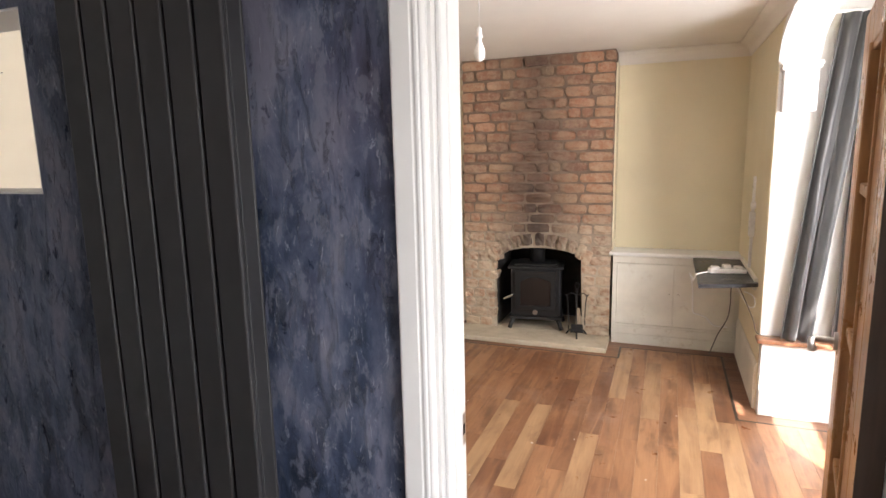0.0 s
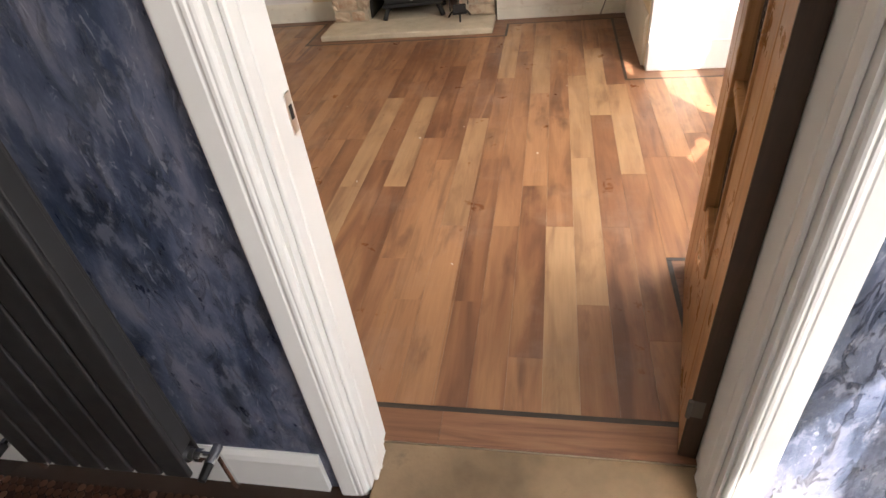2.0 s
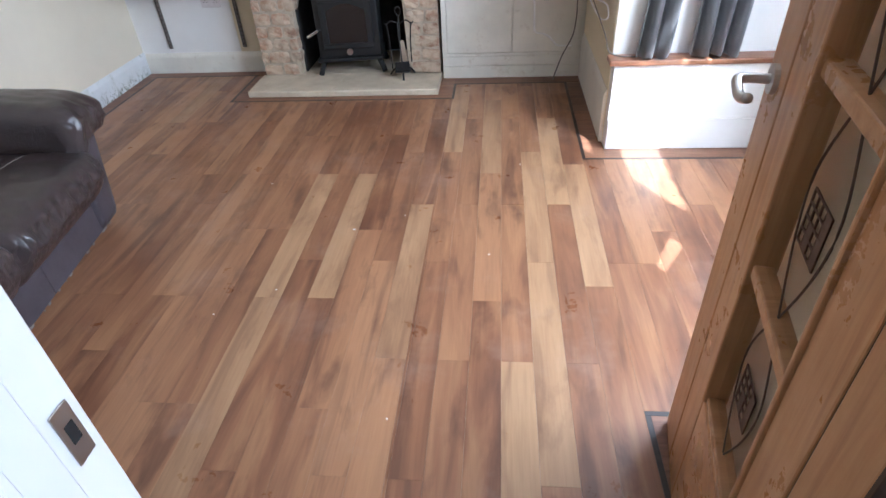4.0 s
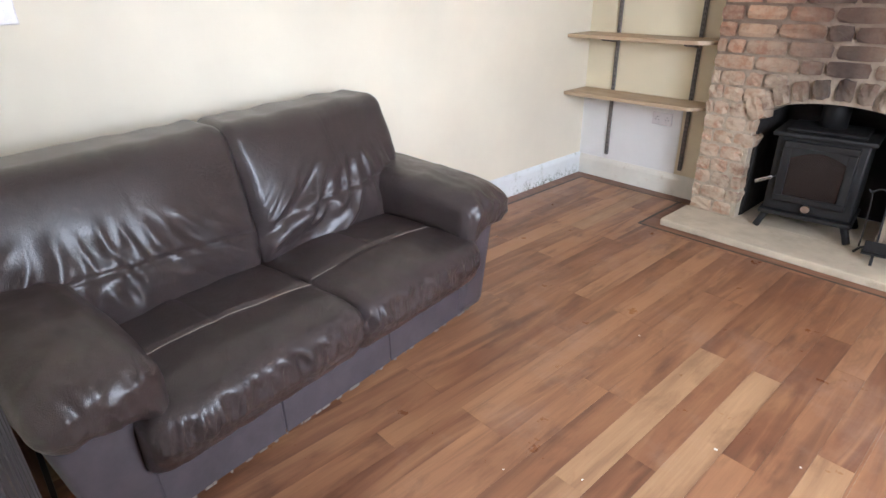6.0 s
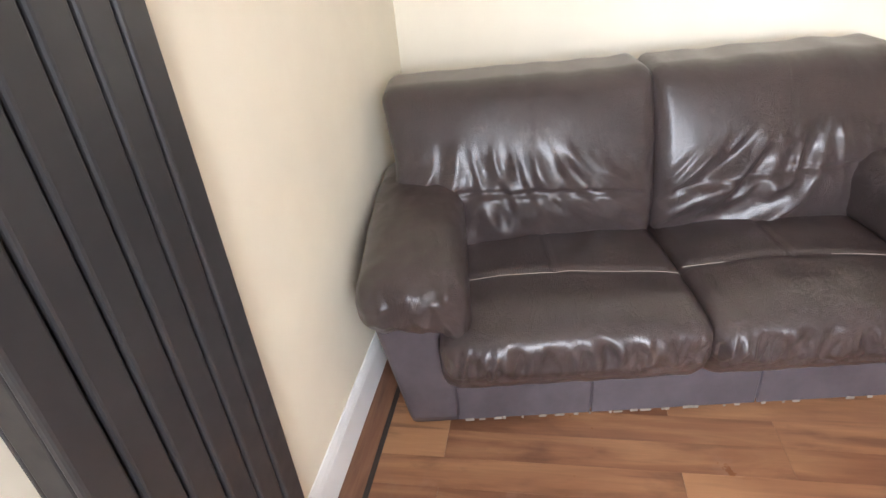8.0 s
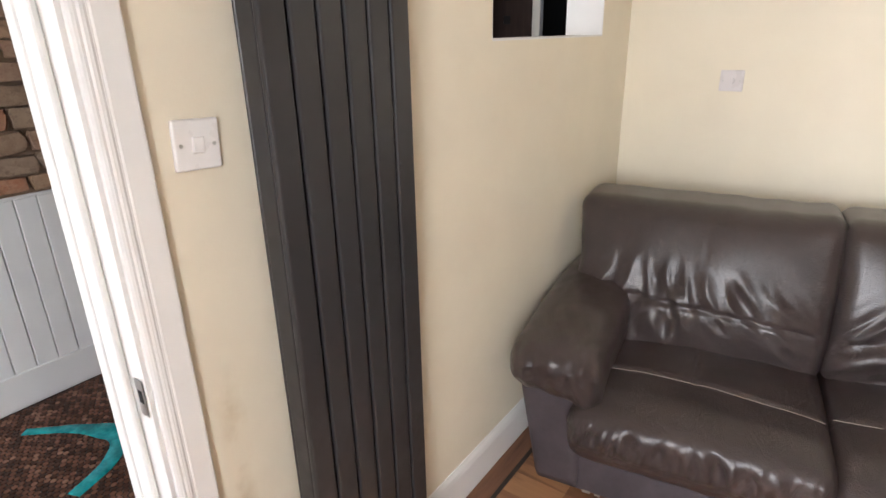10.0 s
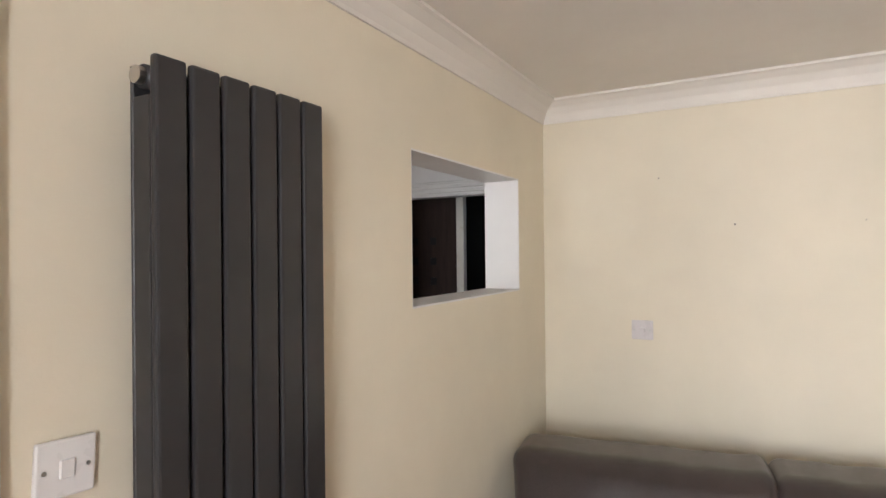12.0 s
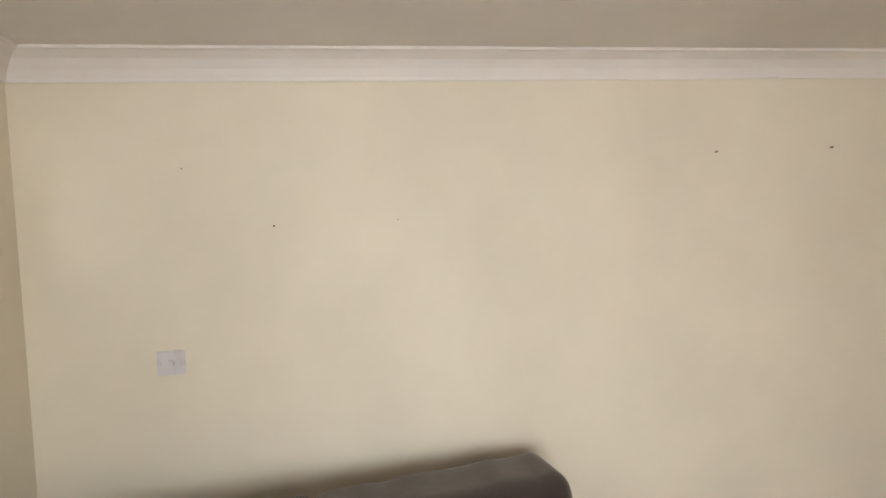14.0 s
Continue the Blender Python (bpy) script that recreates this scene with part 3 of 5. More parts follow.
plate = thing("strike_plate", (D0 + 0.031, -0.02, 1.0), "small worn steel strike plate let into the door frame", "latch plate")
bm = bmesh.new()
box(bm, 0, 0.002, -0.013, 0.013, -0.045, 0.03, bevel=0.0008)
part("plate", bm, STEEL, plate)
bm = bmesh.new()
box(bm, 0.002, 0.0028, -0.006, 0.006, -0.018, 0.008)
part("latch_hole", bm, DARK, plate)

# threshold
bm = bmesh.new()
box(bm, D0 + 0.03, D1 - 0.03, NB - 0.055, -0.022, -0.025, -0.003, bevel=0.004)
tagged(part("threshold", bm, THRESHOLD), "bare worn wooden threshold board", "threshold", "", "structure")

# ---- door ----


def glazed_door():
    W, T, DHH = 0.79, 0.042, 1.985
    rz = 79.6
    d = thing("door", (3.192, -0.006, 0.006), "open varnished pine door with a column of leaded glass panes", "door", "", rz)
    g0, g1 = 0.235, 0.545
    zs = [0.40, 0.775, 1.15, 1.525, 1.88]

    def stile(name, x0, x1, z0=0.0, z1=DHH, mat=PINE, y0=0.0, y1=T, bev=0.004):
        bm = bmesh.new()
        box(bm, x0, x1, y0, y1, z0, z1, bevel=bev, seg=2)
        return part(name, bm, mat, d)

    stile("hinge_stile", 0.006, 0.115)
    stile("hinge_stile", 0.119, g0)
    stile("lock_stile", g1, 0.662)
    stile("lock_stile", 0.666, W)
    stile("bottom_rail", g0 + 0.001, g1 - 0.001, 0.0, zs[0], PINE_RAIL)
    stile("top_rail", g0 + 0.001, g1 - 0.001, zs[-1], DHH, PINE_RAIL)
    # grooves and hinge edge carry their shade as a dark colour
    stile("groove_strip", 0.1125, 0.1215, 0.002, DHH - 0.002, SHADE_AND_LEAD, 0.003, T - 0.003, 0.0)
    stile("groove_strip", 0.6595, 0.6685, 0.002, DHH - 0.002, SHADE_AND_LEAD, 0.003, T - 0.003, 0.0)
    stile("hinge_edge", -0.002, 0.006, 0.0, DHH, SHADE_AND_LEAD, -0.001, T + 0.001, 0.001)
    for a, b in ((g0, g0 + 0.014), (g1 - 0.014, g1)):
        stile("glazing_bead", a, b, zs[0], zs[-1], PINE, -0.006, T + 0.006, 0.004)
    for z in zs:
        lo, hi = (z, z + 0.02) if z == zs[0] else ((z - 0.02, z) if z == zs[-1] else (z - 0.014, z + 0.014))
        stile("glazing_bar", g0 + 0.014, g1 - 0.014, lo, hi, PINE_RAIL, 0.002, T - 0.002, 0.004)
    for za, zb in zip(zs, zs[1:]):
        bm = bmesh.new()
        box(bm, g0 + 0.012, g1 - 0.012, T / 2 - 0.002, T / 2 + 0.002, za + 0.012, zb - 0.012)
        pane = part("pane", bm, GLASS, d)
        pane.visible_shadow = False
        bm = bmesh.new()
        cx, cz = (g0 + g1) / 2, (za + zb) / 2
        for sgn in (-1, 1):
            tube(bm, curve_pts([(cx + sgn * 0.02, T / 2 + 0.003, zb - 0.014), (cx + sgn * 0.07, T / 2 + 0.003, cz + 0.06), (cx + sgn * 0.055, T / 2 + 0.003, cz - 0.05), (cx, T / 2 + 0.003, za + 0.014)], 5), 0.0022, 5)
        for k in range(5):
            box(bm, cx - 0.045, cx + 0.045, T / 2 + 0.002, T / 2 + 0.005, cz - 0.046 + k * 0.022, cz - 0.043 + k * 0.022)
            box(bm, cx - 0.045 + k * 0.0218, cx - 0.042 + k * 0.0218, T / 2 + 0.002, T / 2 + 0.005, cz - 0.046, cz + 0.045)
        box(bm, cx - 0.045, cx - 0.022, T / 2 + 0.002, T / 2 + 0.0045, cz - 0.046, cz + 0.045)
        box(bm, cx + 0.001, cx + 0.022, T / 2 + 0.002, T / 2 + 0.0045, cz - 0.046, cz - 0.002)
        part("leading", bm, SHADE_AND_LEAD, pane, "dark leaded lattice and curves on the glass")
    for y, sgn in ((T, 1), (0.0, -1)):
        bm = bmesh.new()
        cyl(bm, (W - 0.06, y, 1.06), (W - 0.06, y + sgn * 0.010, 1.06), 0.027, n=20)
        rose = part("handle_rose", bm, STEEL, d, "round brushed steel handle rose")
        bm = bmesh.new()
        tube(bm, curve_pts([(W - 0.06, y + sgn * 0.008, 1.06), (W - 0.06, y + sgn * 0.055, 1.06), (W - 0.075, y + sgn * 0.066, 1.058), (W - 0.12, y + sgn * 0.066, 1.048), (W - 0.165, y + sgn * 0.062, 1.062)], 5), 0.0095, 10)
        part("lever", bm, STEEL, rose, "curved brushed steel lever", True)
    for z in (0.2, 1.75):
        bm = bmesh.new()
        cyl(bm, (-0.006, T + 0.003, z - 0.03), (-0.006, T + 0.003, z + 0.03), 0.006, n=10)
        box(bm, -0.004, -0.0025, 0.012, T, z - 0.03, z + 0.03)
        part("hinge", bm, DARK_BRACKET, d)


glazed_door()

# ---- fireplace ----
CX0, CX1, CY = 1.06, 2.365, 3.735
OX0, OX1, OZ, ORISE = 1.345, 2.17, 0.665, 0.135
HEARTH = 0.045


def arch_z(x):
    u = (x - (OX0 + OX1) / 2) / ((OX1 - OX0) / 2)
    return OZ + ORISE * math.sqrt(max(0.0, 1 - u * u)) if abs(u) <= 1 else -1


def chimney_mass():
    bm = bmesh.new()
    box(bm, CX0, OX0, CY, 4.6, 0, H)
    box(bm, OX1, CX1, CY, 4.6, 0, H)
    n = 16
    for k in range(n):
        xa, xb = OX0 + (OX1 - OX0) * k / n, OX0 + (OX1 - OX0) * (k + 1) / n
        za, zb = arch_z(xa), arch_z(xb)
        v = [bm.verts.new(p) for p in ((xa, CY, za), (xb, CY, zb), (xb, CY, H), (xa, CY, H), (xa, 4.6, za), (xb, 4.6, zb))]
        bm.faces.new(v[:4])
        bm.faces.new((v[0], v[4], v[5], v[1]))
    bmesh.ops.remove_doubles(bm, verts=bm.verts, dist=1e-5)
    ob = part("chimney_breast", bm, MORTAR)
    tagged(ob, "exposed old brick chimney breast with an arched stove opening", "chimney breast", "", "structure")
    solid("fireplace_recess", SOOT, [(OX0 - 0.0, OX0 + 0.012, CY + 0.07, 4.3, HEARTH, OZ + 0.14), (OX1 - 0.012, OX1, CY + 0.07, 4.3, HEARTH, OZ + 0.14), (OX0, OX1, 4.28, 4.32, HEARTH, OZ + 0.14), (OX0, OX1, CY + 0.09, 4.3, OZ + 0.125, OZ + 0.14)],
          "soot blackened inside of the fireplace", "fireplace")
    return ob


chimney = chimney_mass()
solid("chimney_return", BOUNCE_CREAM, [(CX1 + 0.004, CX1 + 0.016, CY + 0.035, FY - 0.001, 0.80, H - 0.1)], "cream painted return of the chimney breast", "wall")


def lumpy_block(seed, rough=0.05, cuts=2):
    """A unit block with worn, uneven faces."""
    rng = random.Random(seed)
    bm = bmesh.new()
    bmesh.ops.create_cube(bm, size=1.0)
    bmesh.ops.subdivide_edges(bm, edges=bm.edges, cuts=cuts, use_grid_fill=True)
    off = Vector((rng.random() * 50, rng.random() * 50, rng.random() * 50))
    for v in bm.verts:
        far = sum(1 for c in v.co if abs(c) > 0.4)
        pull = {3: 0.88, 2: 0.965}.get(far, 1.0)
        v.co *= pull
        v.co += Vector([noise.noise(v.co * 2.3 + off + Vector((k * 9, 0, 0))) * rough * 1.6 for k in range(3)])
    bmesh.ops.recalc_face_normals(bm, faces=bm.faces)
    me = bpy.data.meshes.new("brick")
    bm.to_mesh(me)
    bm.free()
    me.materials.append(BRICK)
    return me


BLOCKS = [lumpy_block(k, 0.035) for k in range(6)]
RUBBLE = [lumpy_block(40 + k, 0.068) for k in range(6)]
hall_blocks = [m.copy() for m in RUBBLE]
for m in hall_blocks:
    m.materials[0] = HALL_BRICK


def lay(name, me, parent, at, size, rot=(0, 0, 0)):
    ob = new(name, me)
    ob.parent = parent
    ob.matrix_basis = pose(*at, *rot) @ Matrix.Diagonal((*size, 1))
    return ob


def chimney_bricks():
    rng = random.Random(5)
    course = 0.0885
    z, row = HEARTH, 0
    while z < H - 0.03:
        h = min(course, H - z)
        low = z < 0.86
        x = CX0 - 0.008
        first = True
        while x < CX1 + 0.005:
            w = rng.uniform(0.205, 0.245) if rng.random() < 0.78 else rng.uniform(0.10, 0.125)
            if low:
                w = rng.uniform(0.085, 0.17)
            if first and row % 2:
                w *= 0.55
            first = False
            if CX1 + 0.008 - (x + w) < 0.07:
                w = CX1 + 0.008 - x
            mid = x + w / 2
            top = arch_z(mid) + 0.125
            inside = OX0 - 0.02 < mid < OX1 + 0.02 and z + h * 0.5 < top
            if inside:
                if mid < (OX0 + OX1) / 2 and x < OX0 - 0.03:
                    w = OX0 + 0.012 - x
                    inside = False
                elif x + w > OX1 + 0.04:
                    w, x = x + w - (OX1 - 0.012), OX1 - 0.012
                    inside = False
            if not inside and w > 0.035:
                hh = h - rng.uniform(0.010, 0.017)
                lay("brick", rng.choice(RUBBLE if low else BLOCKS), chimney, (x + w / 2, CY + (0.053 if low else 0.049) + rng.uniform(-0.008, 0.007), z + h / 2 + rng.uniform(-0.003, 0.003)),
                    (w - rng.uniform(0.008, 0.015), 0.13, hh), (0, rng.uniform(-1, 1) * (3.0 if low else 0.8), rng.uniform(-1.2, 1.2)))
            x += w
        for side_y in (CY + 0.155 + 0.02 * (row % 2), ):
            lay("brick", rng.choice(RUBBLE), chimney, (CX0 + 0.048, side_y, z + h / 2), (0.115, rng.uniform(0.13, 0.16), h - 0.014), (rng.uniform(-1.5, 1.5), 0, 0))
        z += course
        row += 1
    # arch ring on edge
    n = 11
    for k in range(n):
        a = math.pi * (0.085 + 0.83 * (k + 0.5) / n)
        cx, rx = (OX0 + OX1) / 2, (OX1 - OX0) / 2 + 0.035
        x, zz = cx - rx * math.cos(a), OZ - 0.035 + (ORISE + 0.10) * math.sin(a)
        tilt = math.degrees(math.atan2(-(x - cx) * 0.42, 0.40))
        lay("arch_brick", RUBBLE[k % 6], chimney, (x, CY + 0.047 + rng.uniform(-0.010, 0.010), zz + 0.012), (rng.uniform(0.066, 0.092), 0.15, rng.uniform(0.095, 0.135)), (0, -tilt, rng.uniform(-3, 3)))


def hearth_slab():
    bm = bmesh.new()
    v = [(1.03, 3.405), (2.372, 3.405), (2.372, 4.29), (1.03, 3.74)]
    box(bm, 1.03, 2.374, 3.405, CY + 0.02, 0, HEARTH, bevel=0.008, seg=2)
    box(bm, OX0 + 0.002, OX1 - 0.002, CY + 0.02, 4.28, 0, HEARTH - 0.001)
    for w in bm.verts:
        w.co += Vector((0, noise.noise(w.co * 5) * 0.004, noise.noise(w.co * 7) * 0.003))
    tagged(part("hearth", bm, STONE), "pale worn stone hearth slab", "hearth", "", "structure")


hearth_slab()


def stove():
    s = thing("stove", (1.70, 3.90, HEARTH), "black cast iron wood burning stove with glass door", "stove", "", 7)
    w, dd = 0.222, 0.16
    bm = bmesh.new()
    box(bm, -w, w, -dd, dd, 0.12, 0.56, bevel=0.012, seg=2)
    part("body", bm, CAST_IRON, s)
    bm = bmesh.new()
    box(bm, -w - 0.025, w + 0.025, -dd - 0.03, dd + 0.02, 0.56, 0.585, bevel=0.008, seg=2)
    box(bm, -w + 0.03, w - 0.03, -dd + 0.02, dd - 0.02, 0.585, 0.60, bevel=0.006)
    part("top_plate", bm, CAST_IRON, s)
    bm = bmesh.new()
    box(bm, -w - 0.015, w + 0.015, -dd - 0.035, dd, 0.10, 0.125, bevel=0.006)
    part("base_plate", bm, CAST_IRON, s)
    bm = bmesh.new()
    for a in (((-0.18, 0.18), (0.19, 0.225)), ((-0.18, 0.18), (0.505, 0.54)), ((-0.18, -0.135), (0.225, 0.505)), ((0.135, 0.18), (0.225, 0.505))):
        box(bm, *a[0], -dd - 0.03, -dd - 0.001, *a[1], bevel=0.004)
    door = part("stove_door", bm, CAST_IRON, s)
    bm = bmesh.new()
    arc = [(-0.136 + 0.272 * k / 12, 0.445 + 0.045 * math.sin(math.pi * k / 12)) for k in range(13)]
    prism(bm, arc + [(0.136, 0.506), (-0.136, 0.506)], Matrix.Translation((0, -dd - 0.004, 0)) @ Matrix(((1, 0, 0), (0, 0, -1), (0, 1, 0))).to_4x4(), 0.022)
    part("arched_header", bm, CAST_IRON, door)
    bm = bmesh.new()
    box(bm, -0.137, 0.137, -dd - 0.014, -dd - 0.006, 0.223, 0.508)
    part("glass", bm, Shader("smoked_stove_glass", 0.25).colour((0.016, 0.013, 0.012)).mat, door, "smoke browned stove glass")
    bm = bmesh.new()
    tube(bm, [(-0.185, -dd - 0.03, 0.33), (-0.20, -dd - 0.055, 0.33)], 0.007, 8)
    tube(bm, [(-0.20, -dd - 0.06, 0.33), (-0.275, -dd - 0.075, 0.295)], 0.011, 10)
    part("door_handle", bm, CHROME, door, "bright metal spiral door handle")
    bm = bmesh.new()
    cyl(bm, (0.0, -dd - 0.03, 0.165), (0.0, -dd - 0.012, 0.165), 0.022, n=18)
    part("air_dial", bm, STEEL, s, "worn steel air control dial")
    for sx in (-1, 1):
        for sy in (-1, 1):
            bm = bmesh.new()
            tube(bm, curve_pts([(sx * 0.19, sy * 0.12 - 0.01, 0.11), (sx * 0.215, sy * 0.14 - 0.01, 0.06), (sx * 0.235, sy * 0.15 - 0.01, 0.004)], 4), 0.02, 8)
            part("leg", bm, CAST_IRON, s, "", True)
    bm = bmesh.new()
    cyl(bm, (0, 0.04, 0.60), (0, 0.04, 0.78), 0.07, n=20)
    part("flue", bm, CAST_IRON, s, "black flue pipe", True)


stove()


def companion_set():
    c = thing("fireside_tool_set", (2.10, 3.66, HEARTH), "black wrought iron fireside tool stand with brush and shovel", "fire tools", "", 10)
    bm = bmesh.new()
    for a in range(3):
        t = math.radians(120 * a + 30)
        tube(bm, curve_pts([(0, 0, 0.06), (0.06 * math.cos(t), 0.06 * math.sin(t), 0.05), (0.10 * math.cos(t), 0.10 * math.sin(t), 0.005)], 4), 0.007, 6)
    cyl(bm, (0, 0, 0.04), (0, 0, 0.075), 0.03, n=12)
    part("foot", bm, CAST_IRON, c)
    bm = bmesh.new()
    tube(bm, [(0, 0, 0.05), (0, 0, 0.42)], 0.006, 8)
    tube(bm, curve_pts([(0, 0, 0.40), (0.02, 0, 0.45), (0.0, 0, 0.475), (-0.02, 0, 0.45), (0, 0, 0.41)], 4), 0.004, 6)
    part("stand", bm, CAST_IRON, c)
    bm = bmesh.new()
    for sx in (-1, 1):
        tube(bm, curve_pts([(0, 0, 0.36), (sx * 0.05, 0, 0.385), (sx * 0.085, 0, 0.36), (sx * 0.10, 0, 0.375)], 4), 0.0045, 6)
    part("hooks", bm, CAST_IRON, c)
    bm = bmesh.new()
    tube(bm, curve_pts([(0.085, 0.0, 0.37), (0.075, 0, 0.30), (0.07, 0.0, 0.20), (0.07, 0, 0.10)], 4), 0.005, 6)
    tube(bm, curve_pts([(-0.085, 0.0, 0.37), (-0.075, 0, 0.28), (-0.07, 0.0, 0.14), (-0.07, 0, 0.06)], 4), 0.005, 6)
    part("poker", bm, CAST_IRON, c)
    bm = bmesh.new()
    rng = random.Random(3)
    for k in range(60):
        a, r = rng.uniform(0, 6.28), rng.uniform(0, 0.014)
        tube(bm, [(0.012 + r * math.cos(a), -0.035 + r * math.sin(a), 0.26), (0.012 + 2.6 * r * math.cos(a), -0.045 + 2.6 * r * math.sin(a), rng.uniform(0.085, 0.10))], 0.0014, 4)
    part("brush", bm, Shader("pale_bristle", 0.8).colour((0.42, 0.33, 0.24)).mat, c, "pale bristle hearth brush")
    bm = bmesh.new()
    box(bm, -0.05, 0.05, -0.085, -0.075, 0.07, 0.13, bevel=0.004)
    box(bm, -0.055, 0.055, -0.11, -0.03, 0.062, 0.07, bevel=0.003)
    tube(bm, [(0, -0.07, 0.12), (-0.01, -0.02, 0.38)], 0.005, 6)
    part("shovel", bm, CAST_IRON, c)


companion_set()


def cupboard():
    c = thing("alcove_cupboard", (2.385, 3.725, 0), "white painted built-in alcove cupboard with two doors", "cupboard")
    W, D, Ht = RX - 2.385 - 0.002, FY - 3.725 - 0.002, 0.765
    bm = bmesh.new()
    box(bm, 0, W, 0.012, D, 0.0, Ht)
    part("carcass", bm, WORN_WHITE, c)
    for a in ((0, W, 0.0, 0.012, 0.0, 0.085), (0, W, 0.003, 0.012, 0.088, 0.152), (0, W, 0.0, 0.012, 0.155, 0.175), (0, W, 0.0, 0.012, Ht - 0.06, Ht), (0, 0.035, 0.0, 0.012, 0.1755, Ht - 0.0605), (W - 0.035, W, 0, 0.012, 0.1755, Ht - 0.0605)):
        bm = bmesh.new()
        box(bm, *a, bevel=0.0015)
        part("frame_rail", bm, WORN_WHITE, c)
    half = (W - 0.07) / 2
    for k in range(2):
        bm = bmesh.new()
        x0 = 0.035 + k * half + 0.003
        box(bm, x0, x0 + half - 0.006, -0.004, 0.011, 0.179, Ht - 0.064, bevel=0.002)
        door = part("cupboard_door", bm, WORN_WHITE, c)
        for z in (0.27, 0.60):
            bm = bmesh.new()
            hx = x0 + 0.004 if k == 0 else x0 + half - 0.012
            box(bm, hx, hx + 0.006, -0.007, -0.004, z, z + 0.05)
            part("hinge", bm, WORN_WHITE, door)
    for dx in (-0.035, 0.035):
        bm = bmesh.new()
        cyl(bm, (0.035 + half + dx, -0.004, 0.45), (0.035 + half + dx, -0.016, 0.45), 0.006, n=10)
        cyl(bm, (0.035 + half + dx, -0.014, 0.45), (0.035 + half + dx, -0.026, 0.45), 0.012, 0.010, 14)
        part("knob", bm, WORN_WHITE, c, "small white painted knob")
    bm = bmesh.new()
    box(bm, -0.03, W, -0.03, D, Ht, Ht + 0.03, bevel=0.006, seg=2)
    part("top", bm, GLOSS_WHITE, c)


cupboard()


WHITE_RUN = [(2.985, 3.62, 0.66), (3.0, 3.69, 0.60), (3.014, 3.70, 0.497), (3.018, 3.702, 0.40), (3.026, 3.702, 0.325), (3.07, 3.702, 0.308), (3.12, 3.702, 0.288), (3.155, 3.702, 0.25), (3.19, 3.702, 0.225), (3.28, 3.702, 0.222)]
DARK_RUN = [(3.27, 3.40, 0.752), (3.275, 3.50, 0.66), (3.275, 3.55, 0.536), (3.277, 3.55, 0.453), (3.262, 3.55, 0.333), (3.205, 3.555, 0.206), (3.18, 3.56, 0.13), (3.15, 3.57, 0.03)]


def desk_shelf():
    d = thing("wall_desk_shelf", (3.004, 2.704, 0.752), "dark slate grey shelf board fixed along the wall", "shelf")
    slate = metal_paint("dark_slate_laminate", (0.034, 0.034, 0.037), 0.3)
    bm = bmesh.new()
    prism(bm, [(0.0, 0.0), (RX - 3.006, 0.13), (RX - 3.006, 0.981), (0.0, 0.981)], pose(0, 0, 0), 0.026)
    part("board", bm, slate, d)
    bm = bmesh.new()
    box(bm, RX - 3.026, RX - 3.006, 0.18, 0.95, -0.03, -0.001)
    part("batten", bm, WORN_WHITE, d)
    bm = bmesh.new()
    box(bm, RX - 3.026, RX - 3.006, 0.16, 0.97, 0.028, 0.05)
    part("upstand", bm, WORN_WHITE, d)
    e = thing("extension_lead", (3.20, 3.12, 0.779), "white extension socket block lying on the shelf", "extension lead", "", 12)
    bm = bmesh.new()
    box(bm, -0.12, 0.12, -0.032, 0.032, 0, 0.034, bevel=0.007, seg=2)
    part("body", bm, PLASTIC, e)
    for k in range(3):
        bm = bmesh.new()
        box(bm, -0.105 + k * 0.075, -0.055 + k * 0.075, -0.024, 0.024, 0.034, 0.050 + 0.012 * (k % 2), bevel=0.004)
        part("plug", bm, PLASTIC, e)
    cords = (("white_cable", WHITE_CORD, 0.0065, WHITE_RUN, "thin white cable hanging against the cupboard doors"),
             ("lead_tail", WHITE_CORD, 0.0042, [(3.10, 3.08, 0.79), (3.05, 3.05, 0.788), (3.0, 3.02, 0.775), (2.985, 3.03, 0.73), (2.99, 3.3, 0.70), (2.985, 3.62, 0.66)], "white lead running off the shelf edge"),
             ("dark_cable", GREY_CORD, 0.0045, DARK_RUN, "dark grey cable hanging to the floor"),
             ("white_loop_cable", WHITE_CORD, 0.0042, [(3.24, 2.90, 0.752), (3.26, 2.90, 0.70), (3.31, 2.86, 0.62), (3.338, 2.78, 0.64), (3.335, 2.84, 0.69), (3.29, 2.92, 0.70)], "white cable looped under the shelf"),
             ("grey_lead", GREY_CORD, 0.003, [(3.25, 2.88, 0.752), (3.29, 2.84, 0.66), (3.33, 2.74, 0.56), (3.345, 2.67, 0.50), (3.40, 2.61, 0.496), (3.50, 2.60, 0.496)], "thin lead running to the window sill"))
    for name, mat, r, pts, label in cords:
        bm = bmesh.new()
        tube(bm, curve_pts(pts, 6), r, 7)
        tagged(part(name, bm, mat, None, "", True), label, "cable")
    t = thing("wall_trunking", (RX, 3.25, 0), "white cable trunking with a small socket box on the wall", "cable trunking")
    bm = bmesh.new()
    box(bm, -0.018, 0, -0.013, 0.013, 0.72, 1.44, bevel=0.002)
    part("trunking", bm, PLASTIC, t)
    bm = bmesh.new()
    box(bm, -0.034, 0, -0.085, -0.016, 1.03, 1.20, bevel=0.006, seg=2)
    part("socket_box", bm, PLASTIC, t)
    bm = bmesh.new()
    cyl(bm, (0, -0.05, 1.245), (-0.03, -0.05, 1.245), 0.024, n=16)
    part("bell_cap", bm, PLASTIC, t)


desk_shelf()


